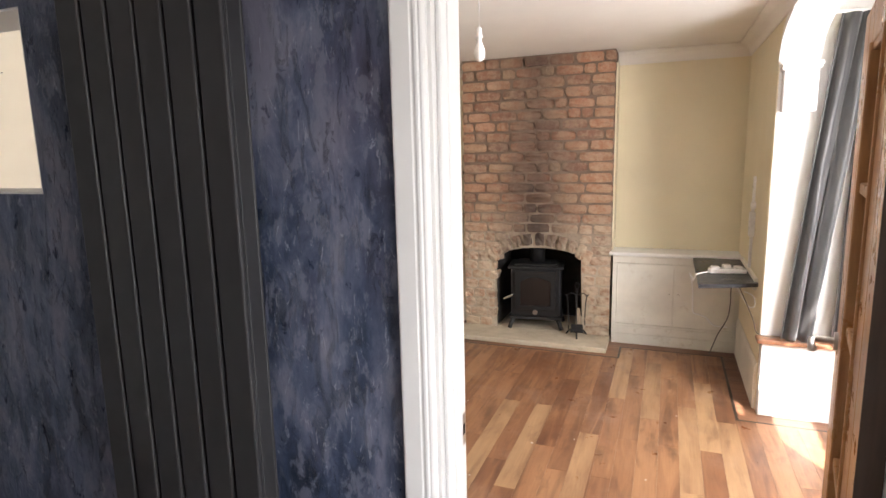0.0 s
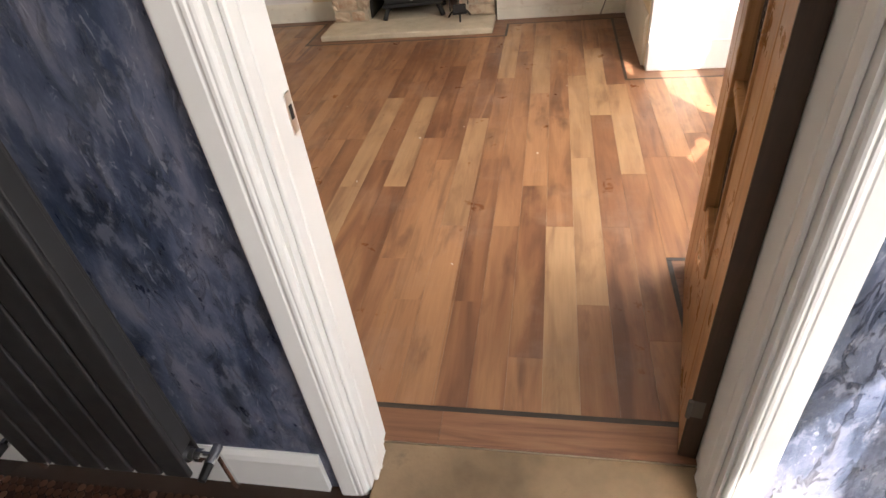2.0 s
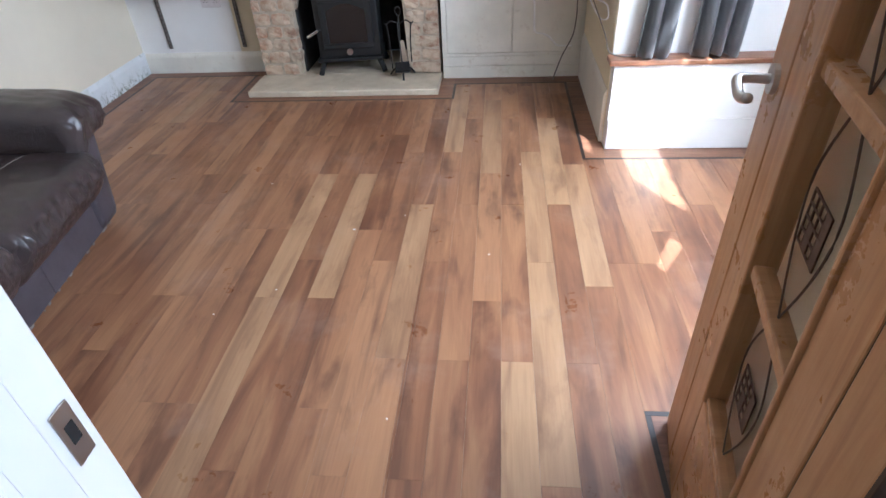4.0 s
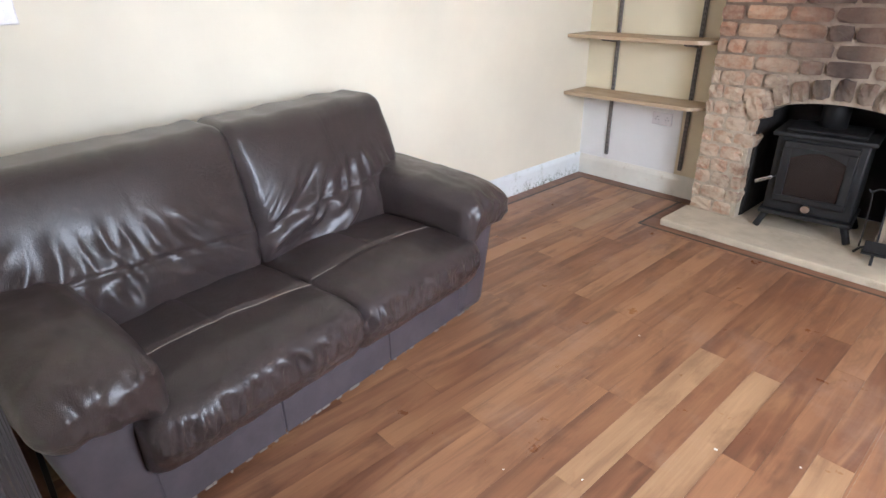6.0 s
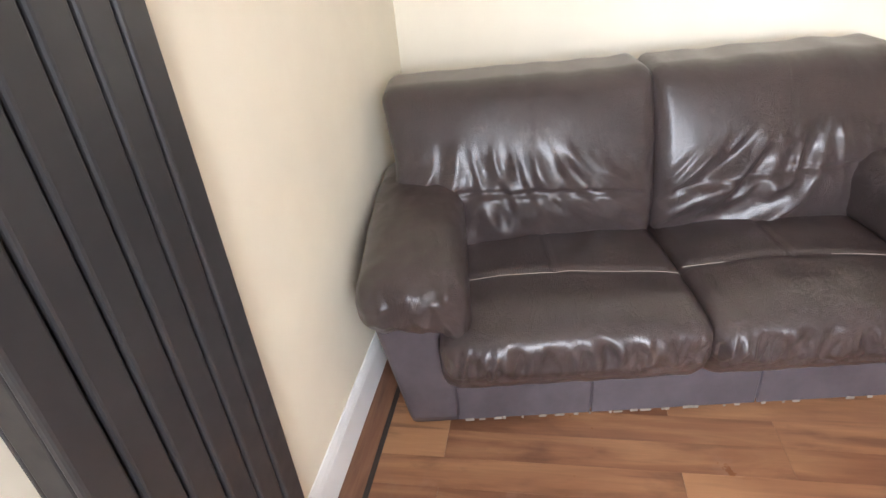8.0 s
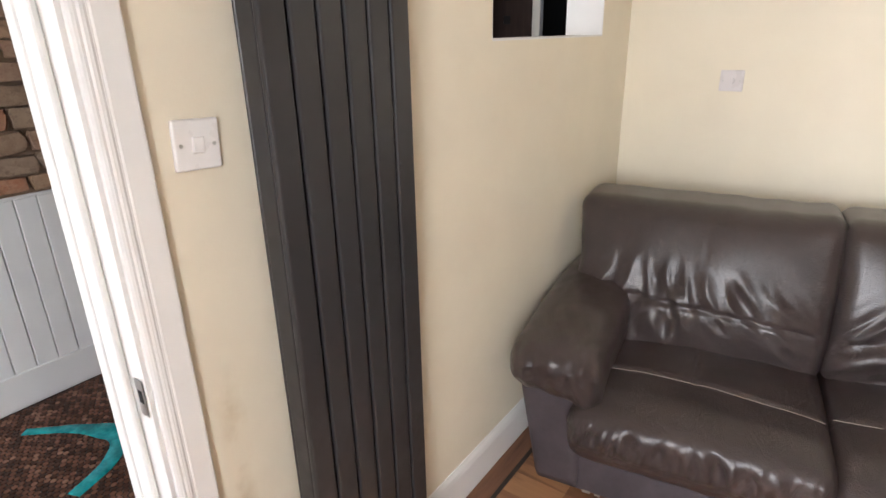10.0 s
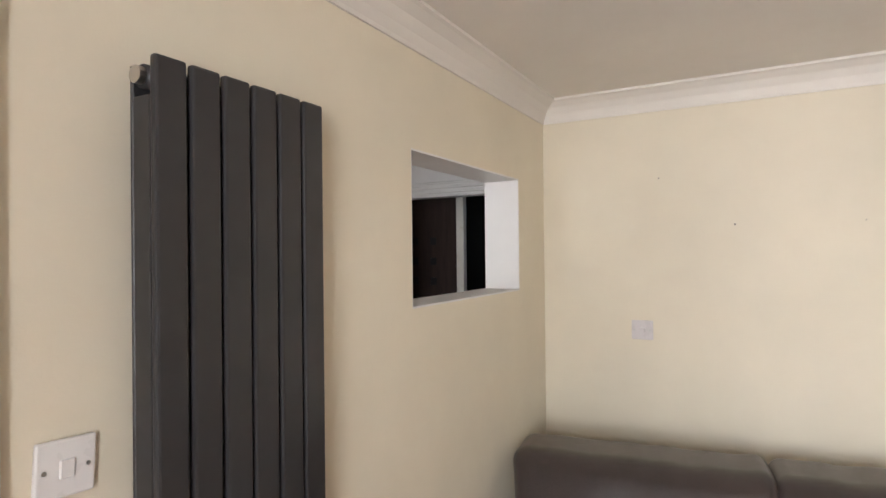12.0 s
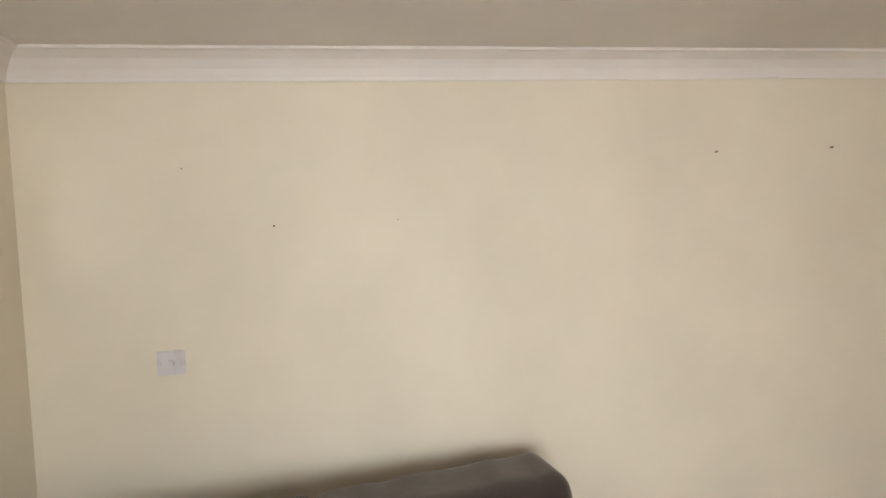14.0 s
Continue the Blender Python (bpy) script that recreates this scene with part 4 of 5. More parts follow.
def alcove_shelves():
    for z, group in ((0.655, "alcove shelves"), (1.05, "alcove shelves"), (1.45, "alcove shelves")):
        s = thing("wall_shelf", (0.012, 3.69, z), "pale wooden shelf board with a clipped front corner", "shelf", group)
        bm = bmesh.new()
        prism(bm, [(0.0, 0.0), (0.93, 0.03), (1.0, 0.10), (1.035, 0.275), (0.0, 0.275)], pose(0, 0, 0), 0.022)
        part("board", bm, SHELF_WOOD, s)
        for x in (0.235, 0.83):
            bm = bmesh.new()
            prism(bm, [(0, 0), (0.19, 0.0), (0.19, -0.014), (0.0, -0.04)], Matrix.Translation((x - 0.005, 0.262, -0.0005)) @ Matrix(((0, 0, 1), (-1, 0, 0), (0, 1, 0))).to_4x4(), 0.010)
            part("bracket", bm, DARK_BRACKET, s)
    for x in (0.247, 0.842):
        u = thing("shelf_upright", (x, FY - 0.018, 0.19), "brown grey slotted metal shelf upright screwed to the wall", "shelf upright", "shelf uprights")
        bm = bmesh.new()
        box(bm, -0.014, 0.014, 0.0, 0.012, 0.0, 1.9, bevel=0.002)
        part("rail", bm, DARK_BRACKET, u)
        bm = bmesh.new()
        for k in range(60):
            for sx in (-0.006, 0.006):
                box(bm, sx - 0.002, sx + 0.002, -0.0006, 0.0004, 0.02 + k * 0.031, 0.036 + k * 0.031)
        part("slots", bm, DARK, u)


alcove_shelves()


def faceplate(name, m, w, h, label, category, kind, mat=PLASTIC):
    p = new(name)
    p.matrix_world = m
    tagged(p, label, category)
    bm = bmesh.new()
    box(bm, -w / 2, w / 2, -0.011, -0.001, -h / 2, h / 2, bevel=0.004, seg=3)
    part("plate", bm, mat, p)
    if kind == "dimmer":
        bm = bmesh.new()
        cyl(bm, (0, -0.011, 0), (0, -0.021, 0), 0.013, 0.012, 20)
        part("knob", bm, mat, p)
    elif kind == "switch":
        bm = bmesh.new()
        box(bm, -0.011, 0.011, -0.015, -0.010, -0.014, 0.014, bevel=0.002)
        part("rocker", bm, mat, p)
    else:
        for sx in (-1, 1):
            bm = bmesh.new()
            for dx, dz, a, b in ((0, 0.012, 0.002, 0.005), (-0.011, -0.006, 0.004, 0.0018), (0.011, -0.006, 0.004, 0.0018)):
                box(bm, sx * 0.036 + dx - a, sx * 0.036 + dx + a, -0.0118, -0.0105, dz - b, dz + b)
            part("outlet", bm, DARK, p)
            bm = bmesh.new()
            box(bm, sx * 0.036 - 0.006, sx * 0.036 + 0.006, -0.014, -0.0105, 0.022, 0.034, bevel=0.001)
            part("rocker", bm, mat, p)
    for sx in (-1, 1):
        bm = bmesh.new()
        cyl(bm, (sx * w * 0.36, -0.0105, 0), (sx * w * 0.36, -0.0122, 0), 0.0035, n=10)
        part("screw", bm, STEEL, p)
    return p


faceplate("light_switch", pose(2.198, 0.0, 1.413, 0, 3, 180), 0.086, 0.086, "white plastic light switch plate set slightly askew", "light switch", "switch")
faceplate("dimmer_switch", pose(0.0, 0.454, 1.369, 0, 0, 90), 0.092, 0.086, "white plastic dimmer switch plate on the cream wall", "light switch", "dimmer", PLATE)
faceplate("double_socket", pose(0.662, FY - 0.006, 0.525), 0.146, 0.086, "white double wall socket under the alcove shelf", "socket", "socket", PLATE)


def radiator(name, m, panels, pw, gap, z0, z1, proj, label):
    r = new(name)
    r.matrix_world = m
    tagged(r, label, "radiator")
    for k in range(panels):
        bm = bmesh.new()
        x = k * (pw + gap)
        box(bm, x, x + pw, -proj, -proj + 0.016, z0, z1, bevel=0.005, seg=2)
        part("panel", bm, ANTHRACITE, r, "", False)
    wide = panels * (pw + gap) - gap
    for z in (z0 + 0.045, z1 - 0.03):
        bm = bmesh.new()
        cyl(bm, (0.004, -proj + 0.038, z), (wide - 0.004, -proj + 0.038, z), 0.019, n=18)
        part("header_tube", bm, ANTHRACITE, r, "", True)
        for x in (-0.003, wide + 0.003):
            bm = bmesh.new()
            cyl(bm, (x - 0.006, -proj + 0.038, z), (x + 0.006, -proj + 0.038, z), 0.014, n=14)
            part("end_plug", bm, STEEL, r)
    # added sheet that hides the lit wall, so the gaps between panels stay dark
    bm = bmesh.new()
    box(bm, 0.002, wide - 0.002, -proj + 0.060, -proj + 0.068, z0 + 0.01, z1 - 0.01, bevel=0.002)
    part("rear_panel", bm, ANTHRACITE, r)
    for x in (0.001, wide - 0.023):
        bm = bmesh.new()
        box(bm, x, x + 0.022, -proj + 0.0165, -proj + 0.059, z0 + 0.075, z1 - 0.06, bevel=0.003, seg=2)
        part("back_post", bm, ANTHRACITE, r)
    for z in (z0 + 0.30, z1 - 0.30):
        for x in (0.06, wide - 0.06):
            bm = bmesh.new()
            box(bm, x - 0.015, x + 0.015, -proj + 0.05, -0.001, z - 0.02, z + 0.02, bevel=0.002)
            part("wall_bracket", bm, ANTHRACITE, r)
    for x, sgn in ((-0.002, -1), (wide + 0.002, 1)):
        bm = bmesh.new()
        y, z = -proj + 0.038, z0 + 0.045
        cyl(bm, (x, y, z), (x + sgn * 0.055, y, z), 0.010, n=12)
        cyl(bm, (x + sgn * 0.010, y, z), (x + sgn * 0.028, y, z), 0.016, n=6)
        cyl(bm, (x + sgn * 0.055, y + 0.028, z), (x + sgn * 0.055, y - 0.022, z), 0.013, n=12)
        cyl(bm, (x + sgn * 0.055, y + 0.014, z), (x + sgn * 0.055, y + 0.014, z - 0.16), 0.0075, n=10)
        valve = part("valve", bm, CHROME, r, "chrome radiator valve")
        bm = bmesh.new()
        cyl(bm, (x + sgn * 0.055, y - 0.022, z), (x + sgn * 0.055, y - 0.062, z - 0.004), 0.012, 0.010, 12)
        part("valve_cap", bm, BLACK, valve, "dark plastic valve cap")
    return r


radiator("tall_radiator", pose(2.122, 0.0, 0, 0, 0, 180), 6, 0.0558, 0.0090, 0.165, 2.035, 0.115, "tall anthracite flat panel radiator on the cream wall")
radiator("tall_radiator", pose(1.50, NB, 0), 6, 0.0695, 0.0100, 0.165, 2.05, 0.112, "tall anthracite flat panel radiator on the blue wall")


def pendant():
    p = thing("pendant_lamp", (1.885, 1.643, H), "unlit bare opal bulb on a short white ceiling pendant", "ceiling lamp")
    bm = bmesh.new()
    cyl(bm, (0, 0, -0.001), (0, 0, -0.012), 0.045, n=24)
    cyl(bm, (0, 0, -0.012), (0, 0, -0.026), 0.040, 0.018, 24)
    part("ceiling_rose", bm, PLASTIC, p)
    bm = bmesh.new()
    tube(bm, [(0, 0, -0.02), (0.002, 0, -0.1), (0.001, 0, -0.19)], 0.003, 8)
    part("flex", bm, PLASTIC, p)
    bm = bmesh.new()
    cyl(bm, (0.001, 0, -0.185), (0.001, 0, -0.235), 0.013, 0.016, 16)
    cyl(bm, (0.001, 0, -0.225), (0.001, 0, -0.23), 0.020, n=16)
    part("lamp_holder", bm, PLASTIC, p)
    bm = bmesh.new()
    prof = [(0.011, -0.235), (0.013, -0.25), (0.019, -0.265), (0.027, -0.285), (0.030, -0.305), (0.027, -0.325), (0.018, -0.340), (0.006, -0.346)]
    rings = [[bm.verts.new((0.001 + r * math.cos(t), r * math.sin(t), z)) for t in (2 * math.pi * k / 20 for k in range(20))] for r, z in prof]
    for a, b in zip(rings, rings[1:]):
        for k in range(20):
            bm.faces.new((a[k], a[(k + 1) % 20], b[(k + 1) % 20], b[k]))
    bm.faces.new(rings[-1])
    part("bulb", bm, BULB, p, "opal white bulb", True)


pendant()
st = thing("ceiling_hook_plate", (2.0, 1.78, H), "small dark stained patch plate on the ceiling", "ceiling plate")
bm = bmesh.new()
cyl(bm, (0, 0, -0.001), (0, 0, -0.004), 0.025, 0.022, 16)
part("plate", bm, OLD_BOARD, st)


def drape(name, x_top, x_bot, z0, z1, y, folds, amp, mat, label, axis="x", seed=1, slant=0.0):
    """A hanging cloth in deep folds with its own thickness."""
    bm = bmesh.new()
    nu, nv = folds * 14, 30
    grid = []
    for j in range(nv + 1):
        v = j / nv
        row = []
        for i in range(nu + 1):
            u = i / nu
            a = x_top[0] + (x_top[1] - x_top[0]) * u
            b = x_bot[0] + (x_bot[1] - x_bot[0]) * u
            ease = v ** 0.9
            along = a + (b - a) * ease
            wob = noise.noise(Vector((u * 2.6 + seed, v * 1.4, 0))) * 1.5
            deep = amp * (0.55 + 0.45 * v) * math.sin(2 * math.pi * (folds * u + 0.25 * wob)) + 0.010 * noise.noise(Vector((u * 14, v * 7, seed)))
            z = z1 + (z0 - z1) * v + (0.012 * noise.noise(Vector((u * 8, 0, seed))) + 0.01 if j == nv else 0)
            along += 0.35 * amp * math.cos(2 * math.pi * folds * u)
            row.append(bm.verts.new((along, y + deep + slant * v, z) if axis == "x" else (y + deep + slant * v, along, z)))
        grid.append(row)
    for ra, rb in zip(grid, grid[1:]):
        for k in range(nu):
            bm.faces.new((ra[k], ra[k + 1], rb[k + 1], rb[k]))
    ob = part(name, bm, mat, None, "", True)
    mod = ob.modifiers.new("thickness", "SOLIDIFY")
    mod.thickness = 0.003
    return tagged(ob, label, "curtain")


drape("curtain", (3.62, 3.80), (3.445, 3.605), 0.494, 2.34, 2.590, 2, 0.036, CURTAIN, "heavy grey satin curtain gathered at the end of the bay", "x", 1, -0.02)
drape("curtain", (3.76, 4.02), (3.705, 3.94), 0.494, 2.34, 2.585, 3, 0.040, CURTAIN, "heavy grey satin curtain bunched beside its pair", "x", 6, -0.01)
drape("curtain", (1.99, 2.46), (2.02, 2.44), 0.505, 2.32, 4.15, 5, 0.028, CURTAIN, "heavy grey satin curtain gathered beside the bay window", "y", 4)
drape("net_curtain", (0.82, 2.48), (0.82, 2.48), 0.503, 1.29, 4.285, 12, 0.014, NET, "sunlit white net across the lower window", "y", 7)


def side_cloth(name, mat, low, high, label):
    """Cloth over the side window between two sloping edges, each ((x, z), (x, z))."""
    bm = bmesh.new()
    cols = []
    for i in range(41):
        u = i / 40
        row = []
        for j in range(9):
            v = j / 8
            a, b = [tuple(e[0][c] + (e[1][c] - e[0][c]) * u for c in (0, 1)) for e in (low, high)]
            row.append(bm.verts.new((a[0] + (b[0] - a[0]) * v, 0.745 + 0.010 * math.sin(u * 34), a[1] + (b[1] - a[1]) * v)))
        cols.append(row)
    for ca, cb in zip(cols, cols[1:]):
        for k in range(8):
            bm.faces.new((ca[k], cb[k], cb[k + 1], ca[k + 1]))
    ob = part(name, bm, mat, None, "", True)
    mod = ob.modifiers.new("thickness", "SOLIDIFY")
    mod.thickness = 0.003
    return tagged(ob, label, "curtain")


# unseen cloths added to leave a sloping slit for the sun strip on the floor
side_cloth("curtain", CURTAIN, ((3.80, 0.855), (4.24, 1.37)), ((3.80, 2.34), (4.24, 2.34)), "unseen grey satin cloth added over the side window to shape the sun strip")
side_cloth("net_curtain", NET, ((3.80, 0.78), (4.24, 0.78)), ((3.80, 0.815), (4.24, 1.27)), "unseen white net added across the side window to shape the sun strip")
pole = thing("curtain_pole", (0, 0, 2.35), "thin pole carrying the curtains round the bay", "curtain pole")
bm = bmesh.new()
tube(bm, curve_pts([(3.60, 2.60, 0), (3.95, 2.60, 0), (4.12, 2.53, 0), (4.17, 2.40, 0), (4.17, 1.6, 0), (4.17, 0.90, 0), (4.12, 0.78, 0), (4.0, 0.745, 0), (3.64, 0.745, 0)], 6), 0.010, 8)
part("rail", bm, GLOSS_WHITE, pole)
for at in ((3.72, 2.60, 2.664, "y"), (4.17, 1.7, BX, "x")):
    bm = bmesh.new()
    if at[3] == "y":
        box(bm, at[0] - 0.008, at[0] + 0.008, at[1], at[2] + 0.002, -0.008, 0.008)
    else:
        box(bm, at[0], at[2] + 0.002, at[1] - 0.008, at[1] + 0.008, -0.008, 0.008)
    part("pole_bracket", bm, GLOSS_WHITE, pole)

for y, z, r in ((0.828, 1.827, 0.004), (3.12, 2.05, 0.005), (2.58, 2.045, 0.004), (1.27, 1.83, 0.002), (0.53, 2.04, 0.002)):
    n = thing("wall_nail", (0, y, z), "small rusty nail in the cream wall", "nail", "wall nails")
    bm = bmesh.new()
    cyl(bm, (-0.004, 0, 0), (0.012, 0, 0.002), r * 0.6, r, 8)
    part("shank", bm, DARK_BRACKET, n)

# ---- sofa ----


def pillow(size, r, n, warp=None):
    """A padded block: rounded box of half sizes, with every point passed through warp."""
    hx, hy, hz = size
    bm = bmesh.new()
    found = {}

    def at(p):
        key = tuple(round(c, 5) for c in p)
        if key not in found:
            q = Vector(p)
            core = Vector((max(-hx + r, min(hx - r, q.x)), max(-hy + r, min(hy - r, q.y)), max(-hz + r, min(hz - r, q.z))))
            d = q - core
            s = core + d.normalized() * r if d.length > 1e-9 else q
            found[key] = bm.verts.new(warp(s) if warp else s)
        return found[key]

    def line(h, k):
        return [h * math.sin(math.pi * (i / k - 0.5)) * 0.35 + h * (2 * i / k - 1) * 0.65 for i in range(k + 1)]

    xs, ys, zs = line(hx, n[0]), line(hy, n[1]), line(hz, n[2])
    for s in (-1, 1):
        for a, b in zip(xs, xs[1:]):
            for c, d in zip(ys, ys[1:]):
                bm.faces.new([at(p) for p in ((a, c, s * hz), (b, c, s * hz), (b, d, s * hz), (a, d, s * hz))])
            for c, d in zip(zs, zs[1:]):
                bm.faces.new([at(p) for p in ((a, s * hy, c), (b, s * hy, c), (b, s * hy, d), (a, s * hy, d))])
        for a, b in zip(ys, ys[1:]):
            for c, d in zip(zs, zs[1:]):
                bm.faces.new([at(p) for p in ((s * hx, a, c), (s * hx, b, c), (s * hx, b, d), (s * hx, a, d))])
    return bm


def smoothstep(a, b, x):
    t = max(0.0, min(1.0, (x - a) / (b - a)))
    return t * t * (3 - 2 * t)


def sofa():
    s = thing("sofa", (1.046, 1.046, 0), "worn dark brown leather two-seater sofa against the wall", "sofa", "", 98.4)
    s.scale = (0.955, 1.0, 0.965)
    # frame, front rail and back
    bm = bmesh.new()
    box(bm, -0.80, 0.80, 0.0, 0.80, 0.035, 0.23, bevel=0.015, seg=2)
    part("base", bm, VINYL, s, "dark vinyl sofa base with frayed lower edge")
    for a, b in ((-0.80, -0.31), (-0.305, 0.23), (0.235, 0.80)):
        bm = bmesh.new()
        box(bm, a, b, -0.006, 0.002, 0.03, 0.22, bevel=0.003)
        part("front_rail", bm, VINYL, s)
    bm = bmesh.new()
    rng = random.Random(8)
    for k in range(46):
        x = rng.uniform(-0.78, 0.78)
        w = rng.uniform(0.004, 0.03)
        box(bm, x, x + w, -0.0085, -0.0055, 0.026, 0.031 + rng.uniform(0, 0.006))
    tagged(part("frayed_edge", bm, THREAD, s, "pale frayed backing along the lower edge"), kind="stuff")

    def back_warp(p):
        q = p.copy()
        t = (q.z + 0.42) / 0.84
        q.y += 0.03 * t
        return q + Vector((0, 0.78, 0.48))
    part("back", pillow((0.84, 0.075, 0.40), 0.05, (16, 4, 10), back_warp), VINYL, s, "", True)
    for fx in (-0.86, 0.80):
        for fy in (0.05, 0.74):
            bm = bmesh.new()
            box(bm, fx, fx + 0.07, fy, fy + 0.07, 0.0, 0.04, bevel=0.004)
            part("foot", bm, BLACK, s)

    # seats
    def seat_warp(side):
        c = 0.352 if side > 0 else -0.388
        half = 0.355 if side > 0 else 0.392

        def w(p):
            q = p.copy()
            u, v = p.x / half, p.y / 0.36
            top = smoothstep(-0.02, 0.10, p.z)
            # the front rolls back under towards the rail
            q.y += 0.062 * smoothstep(0.02, -0.125, p.z) * smoothstep(-0.10, -0.34, p.y)
            q.z += top * (0.030 * (1 - u * u) * (1 - 0.35 * v * v) - 0.018 * smoothstep(0.1, 1.0, v))
            front = smoothstep(-0.55, -1.0, v)
            q.z -= 0.012 * front * top
            q.y -= 0.016 * front * (1 - u ** 4) * smoothstep(-0.12, -0.02, p.z)
            # leather gathered into the seam along the front
            gather = (math.exp(-((p.z - 0.045) / 0.05) ** 2) + 0.12 * smoothstep(-0.02, -0.08, p.z)) * front
            pull = noise.noise(Vector((p.x * 27 + 9 * p.z + side * 7, p.z * 7, 2.0))) + 0.6 * (0.5 - 2 * abs(noise.noise(Vector((p.x * 38 - 8 * p.z + side, p.z * 9, 5.0)))))
            q.y += 0.024 * pull * gather
            q.z += 0.015 * pull * gather
            q.z += 0.007 * noise.noise(Vector((p.x * 5 + side, p.y * 6, 3.0))) * top
            q.z += 0.005 * noise.noise(Vector((p.x * 13 + side, p.y * 9, 8.0))) * top * smoothstep(0.2, -0.8, v)
            # sewn lines across and along
            q.z -= 0.007 * math.exp(-((v + 0.20 + 0.05 * u) / 0.03) ** 2) * top
            q.z -= 0.006 * math.exp(-((u + 0.05) / 0.025) ** 2) * top * smoothstep(-0.3, -0.15, v)
            q.y += 0.008 * math.exp(-((p.z + 0.012) / 0.010) ** 2) * front
            return q + Vector((c, 0.215, 0.345))
        return w

    for side in (-1, 1):
        w = seat_warp(side)
        half = 0.355 if side > 0 else 0.392
        seat = part("seat_cushion", pillow((half, 0.36, 0.125), 0.055, (96, 72, 26), w), LEATHER, s, "", True)
        for a, b in (((-0.36, 0.37), ) if side < 0 else ((-0.345, -0.22), (0.10, 0.30))):
            bm = bmesh.new()
            pts = []
            for k in range(37):
                x = a + (b - a) * k / 36
                pts.append(w(Vector((x, 0.36 * (-0.20 - 0.05 * x / half), 0.125))) + Vector((0, 0, 0.0022)))
            tube(bm, pts, 0.0017, 6)
            part("seam", bm, THREAD, seat, "pale worn seam across the seat")

    # back cushions
    def rest_warp(side):
        c = 0.425 if side > 0 else -0.458
        half = 0.43 if side > 0 else 0.463

        def w(p):
            q = p.copy()
            u, t = p.x / half, (p.z + 0.285) / 0.57
            front = smoothstep(0.04, -0.10, p.y)
            inner = (1 - u ** 6)
            belly = math.sin(math.pi * min(1, max(0, t)) ** 0.72) ** 0.8
            q.y -= front * 0.060 * belly * (1 - 0.75 * u * u)
            q.y += 0.045 * t + 0.085 * t * t - 0.022
            # folds that gather at the seam and fan out from it, the top left smooth
            seam = 0.40 + 0.05 * u * side - 0.04 * u * u
            above = smoothstep(seam + 0.34, seam + 0.04, t)
            band = smoothstep(0.0, 0.10, t) * (above if t > seam else 1.0) * inner
            lean = (t - seam) * (2.0 * u - 0.7 * side)
            where = 0.85 + 1.1 * max(0.0, noise.noise(Vector((p.x * 4.2 + 5 * side, t * 2.2, 4.4))) + 0.22)
            broad = noise.noise(Vector((p.x * 8.0 + lean * 4.0 + 9 * side, t * 3.0, 2.0)))
            crisp = 0.5 - abs(noise.noise(Vector((p.x * 11 + lean * 4 + 3 * side, t * 3.2 + 4, 6.0)))) * 2.4
            fine = noise.noise(Vector((p.x * 20 + lean * 6, t * 6.0, 1.0 + side)))
            q.y += front * band * where * (0.024 * broad - 0.013 * max(-0.5, crisp) + 0.006 * fine)
            corner = math.exp(-((u - 0.80 * side) / 0.22) ** 2 - ((t - 0.32) / 0.22) ** 2)
            q.y += 0.010 * front * corner * math.sin(26 * (t + 0.9 * u * side))
            q.y += 0.010 * front * inner * noise.noise(Vector((p.x * 4, t * 3.0, 9 + side)))
            q.y += 0.010 * front * inner * math.exp(-((t - seam) / 0.016) ** 2)
            q.y += 0.003 * front * math.exp(-((u - 0.05) / 0.012) ** 2) * smoothstep(0.35, 0.5, t)
            q.z += 0.010 * smoothstep(0.8, 1.0, t) * noise.noise(Vector((p.x * 8, 5.0, side))) + 0.012 * smoothstep(0.7, 1.0, t)
            q.x += 0.012 * noise.noise(Vector((t * 4, side, 2.0))) * abs(u) ** 3
            if side > 0:
                q.x += 0.03 * smoothstep(0.55, 0.0, t) * smoothstep(0.7, 1, u)
            else:
                q.x -= 0.03 * smoothstep(0.6, 1.0, t) * smoothstep(0.6, 1, -u)
            return q + Vector((c, 0.585, 0.705))
        return w

    for side in (-1, 1):
        part("back_cushion", pillow((0.43 if side > 0 else 0.463, 0.135, 0.285), 0.058, (110, 18, 84), rest_warp(side)), LEATHER, s, "", True)

    # arms
    for side in (-1, 1):
        def panel_warp(p, side=side):
            q = p.copy()
            t = (p.z + 0.28) / 0.56
            q.x *= 0.72 + 0.32 * t
            q.x += side * (0.012 * t - 0.045 * (1 - t))
            q.y -= 0.02 * t
            return q + Vector((side * (0.83 if side > 0 else 0.87), 0.37, 0.315))
        part("arm_panel", pillow((0.118, 0.395, 0.28), 0.03, (8, 16, 10), panel_warp), VINYL, s, "", True)

        def pad_warp(p, side=side):
            q = p.copy()
            v = p.y / 0.42
            u = p.x / 0.165
            top = smoothstep(-0.05, 0.06, p.z)
            q.z += 0.018 * top * (1 - u * u) - (0.035 + 0.04 * smoothstep(-0.5, -1.0, v)) * (1 - top) * smoothstep(0.2, 1.0, -u * side)
            q.z -= 0.030 * smoothstep(-0.15, -1.0, v) * top
            q.z += 0.018 * smoothstep(-0.2, 0.9, v) * top
            nose = smoothstep(-0.72, -1.0, v)
            q.z -= 0.016 * nose
            q.x *= 1.0 - 0.10 * smoothstep(0.3, 1.0, v)
            q.z += 0.010 * noise.noise(Vector((p.x * 24, p.y * 16, p.z * 18 + side * 3))) * (0.3 + nose) - 0.006 * abs(noise.noise(Vector((p.x * 14, p.y * 8, side * 5.0))))
            q.y += 0.010 * noise.noise(Vector((p.x * 30, p.z * 24, 4.0 * side))) * nose
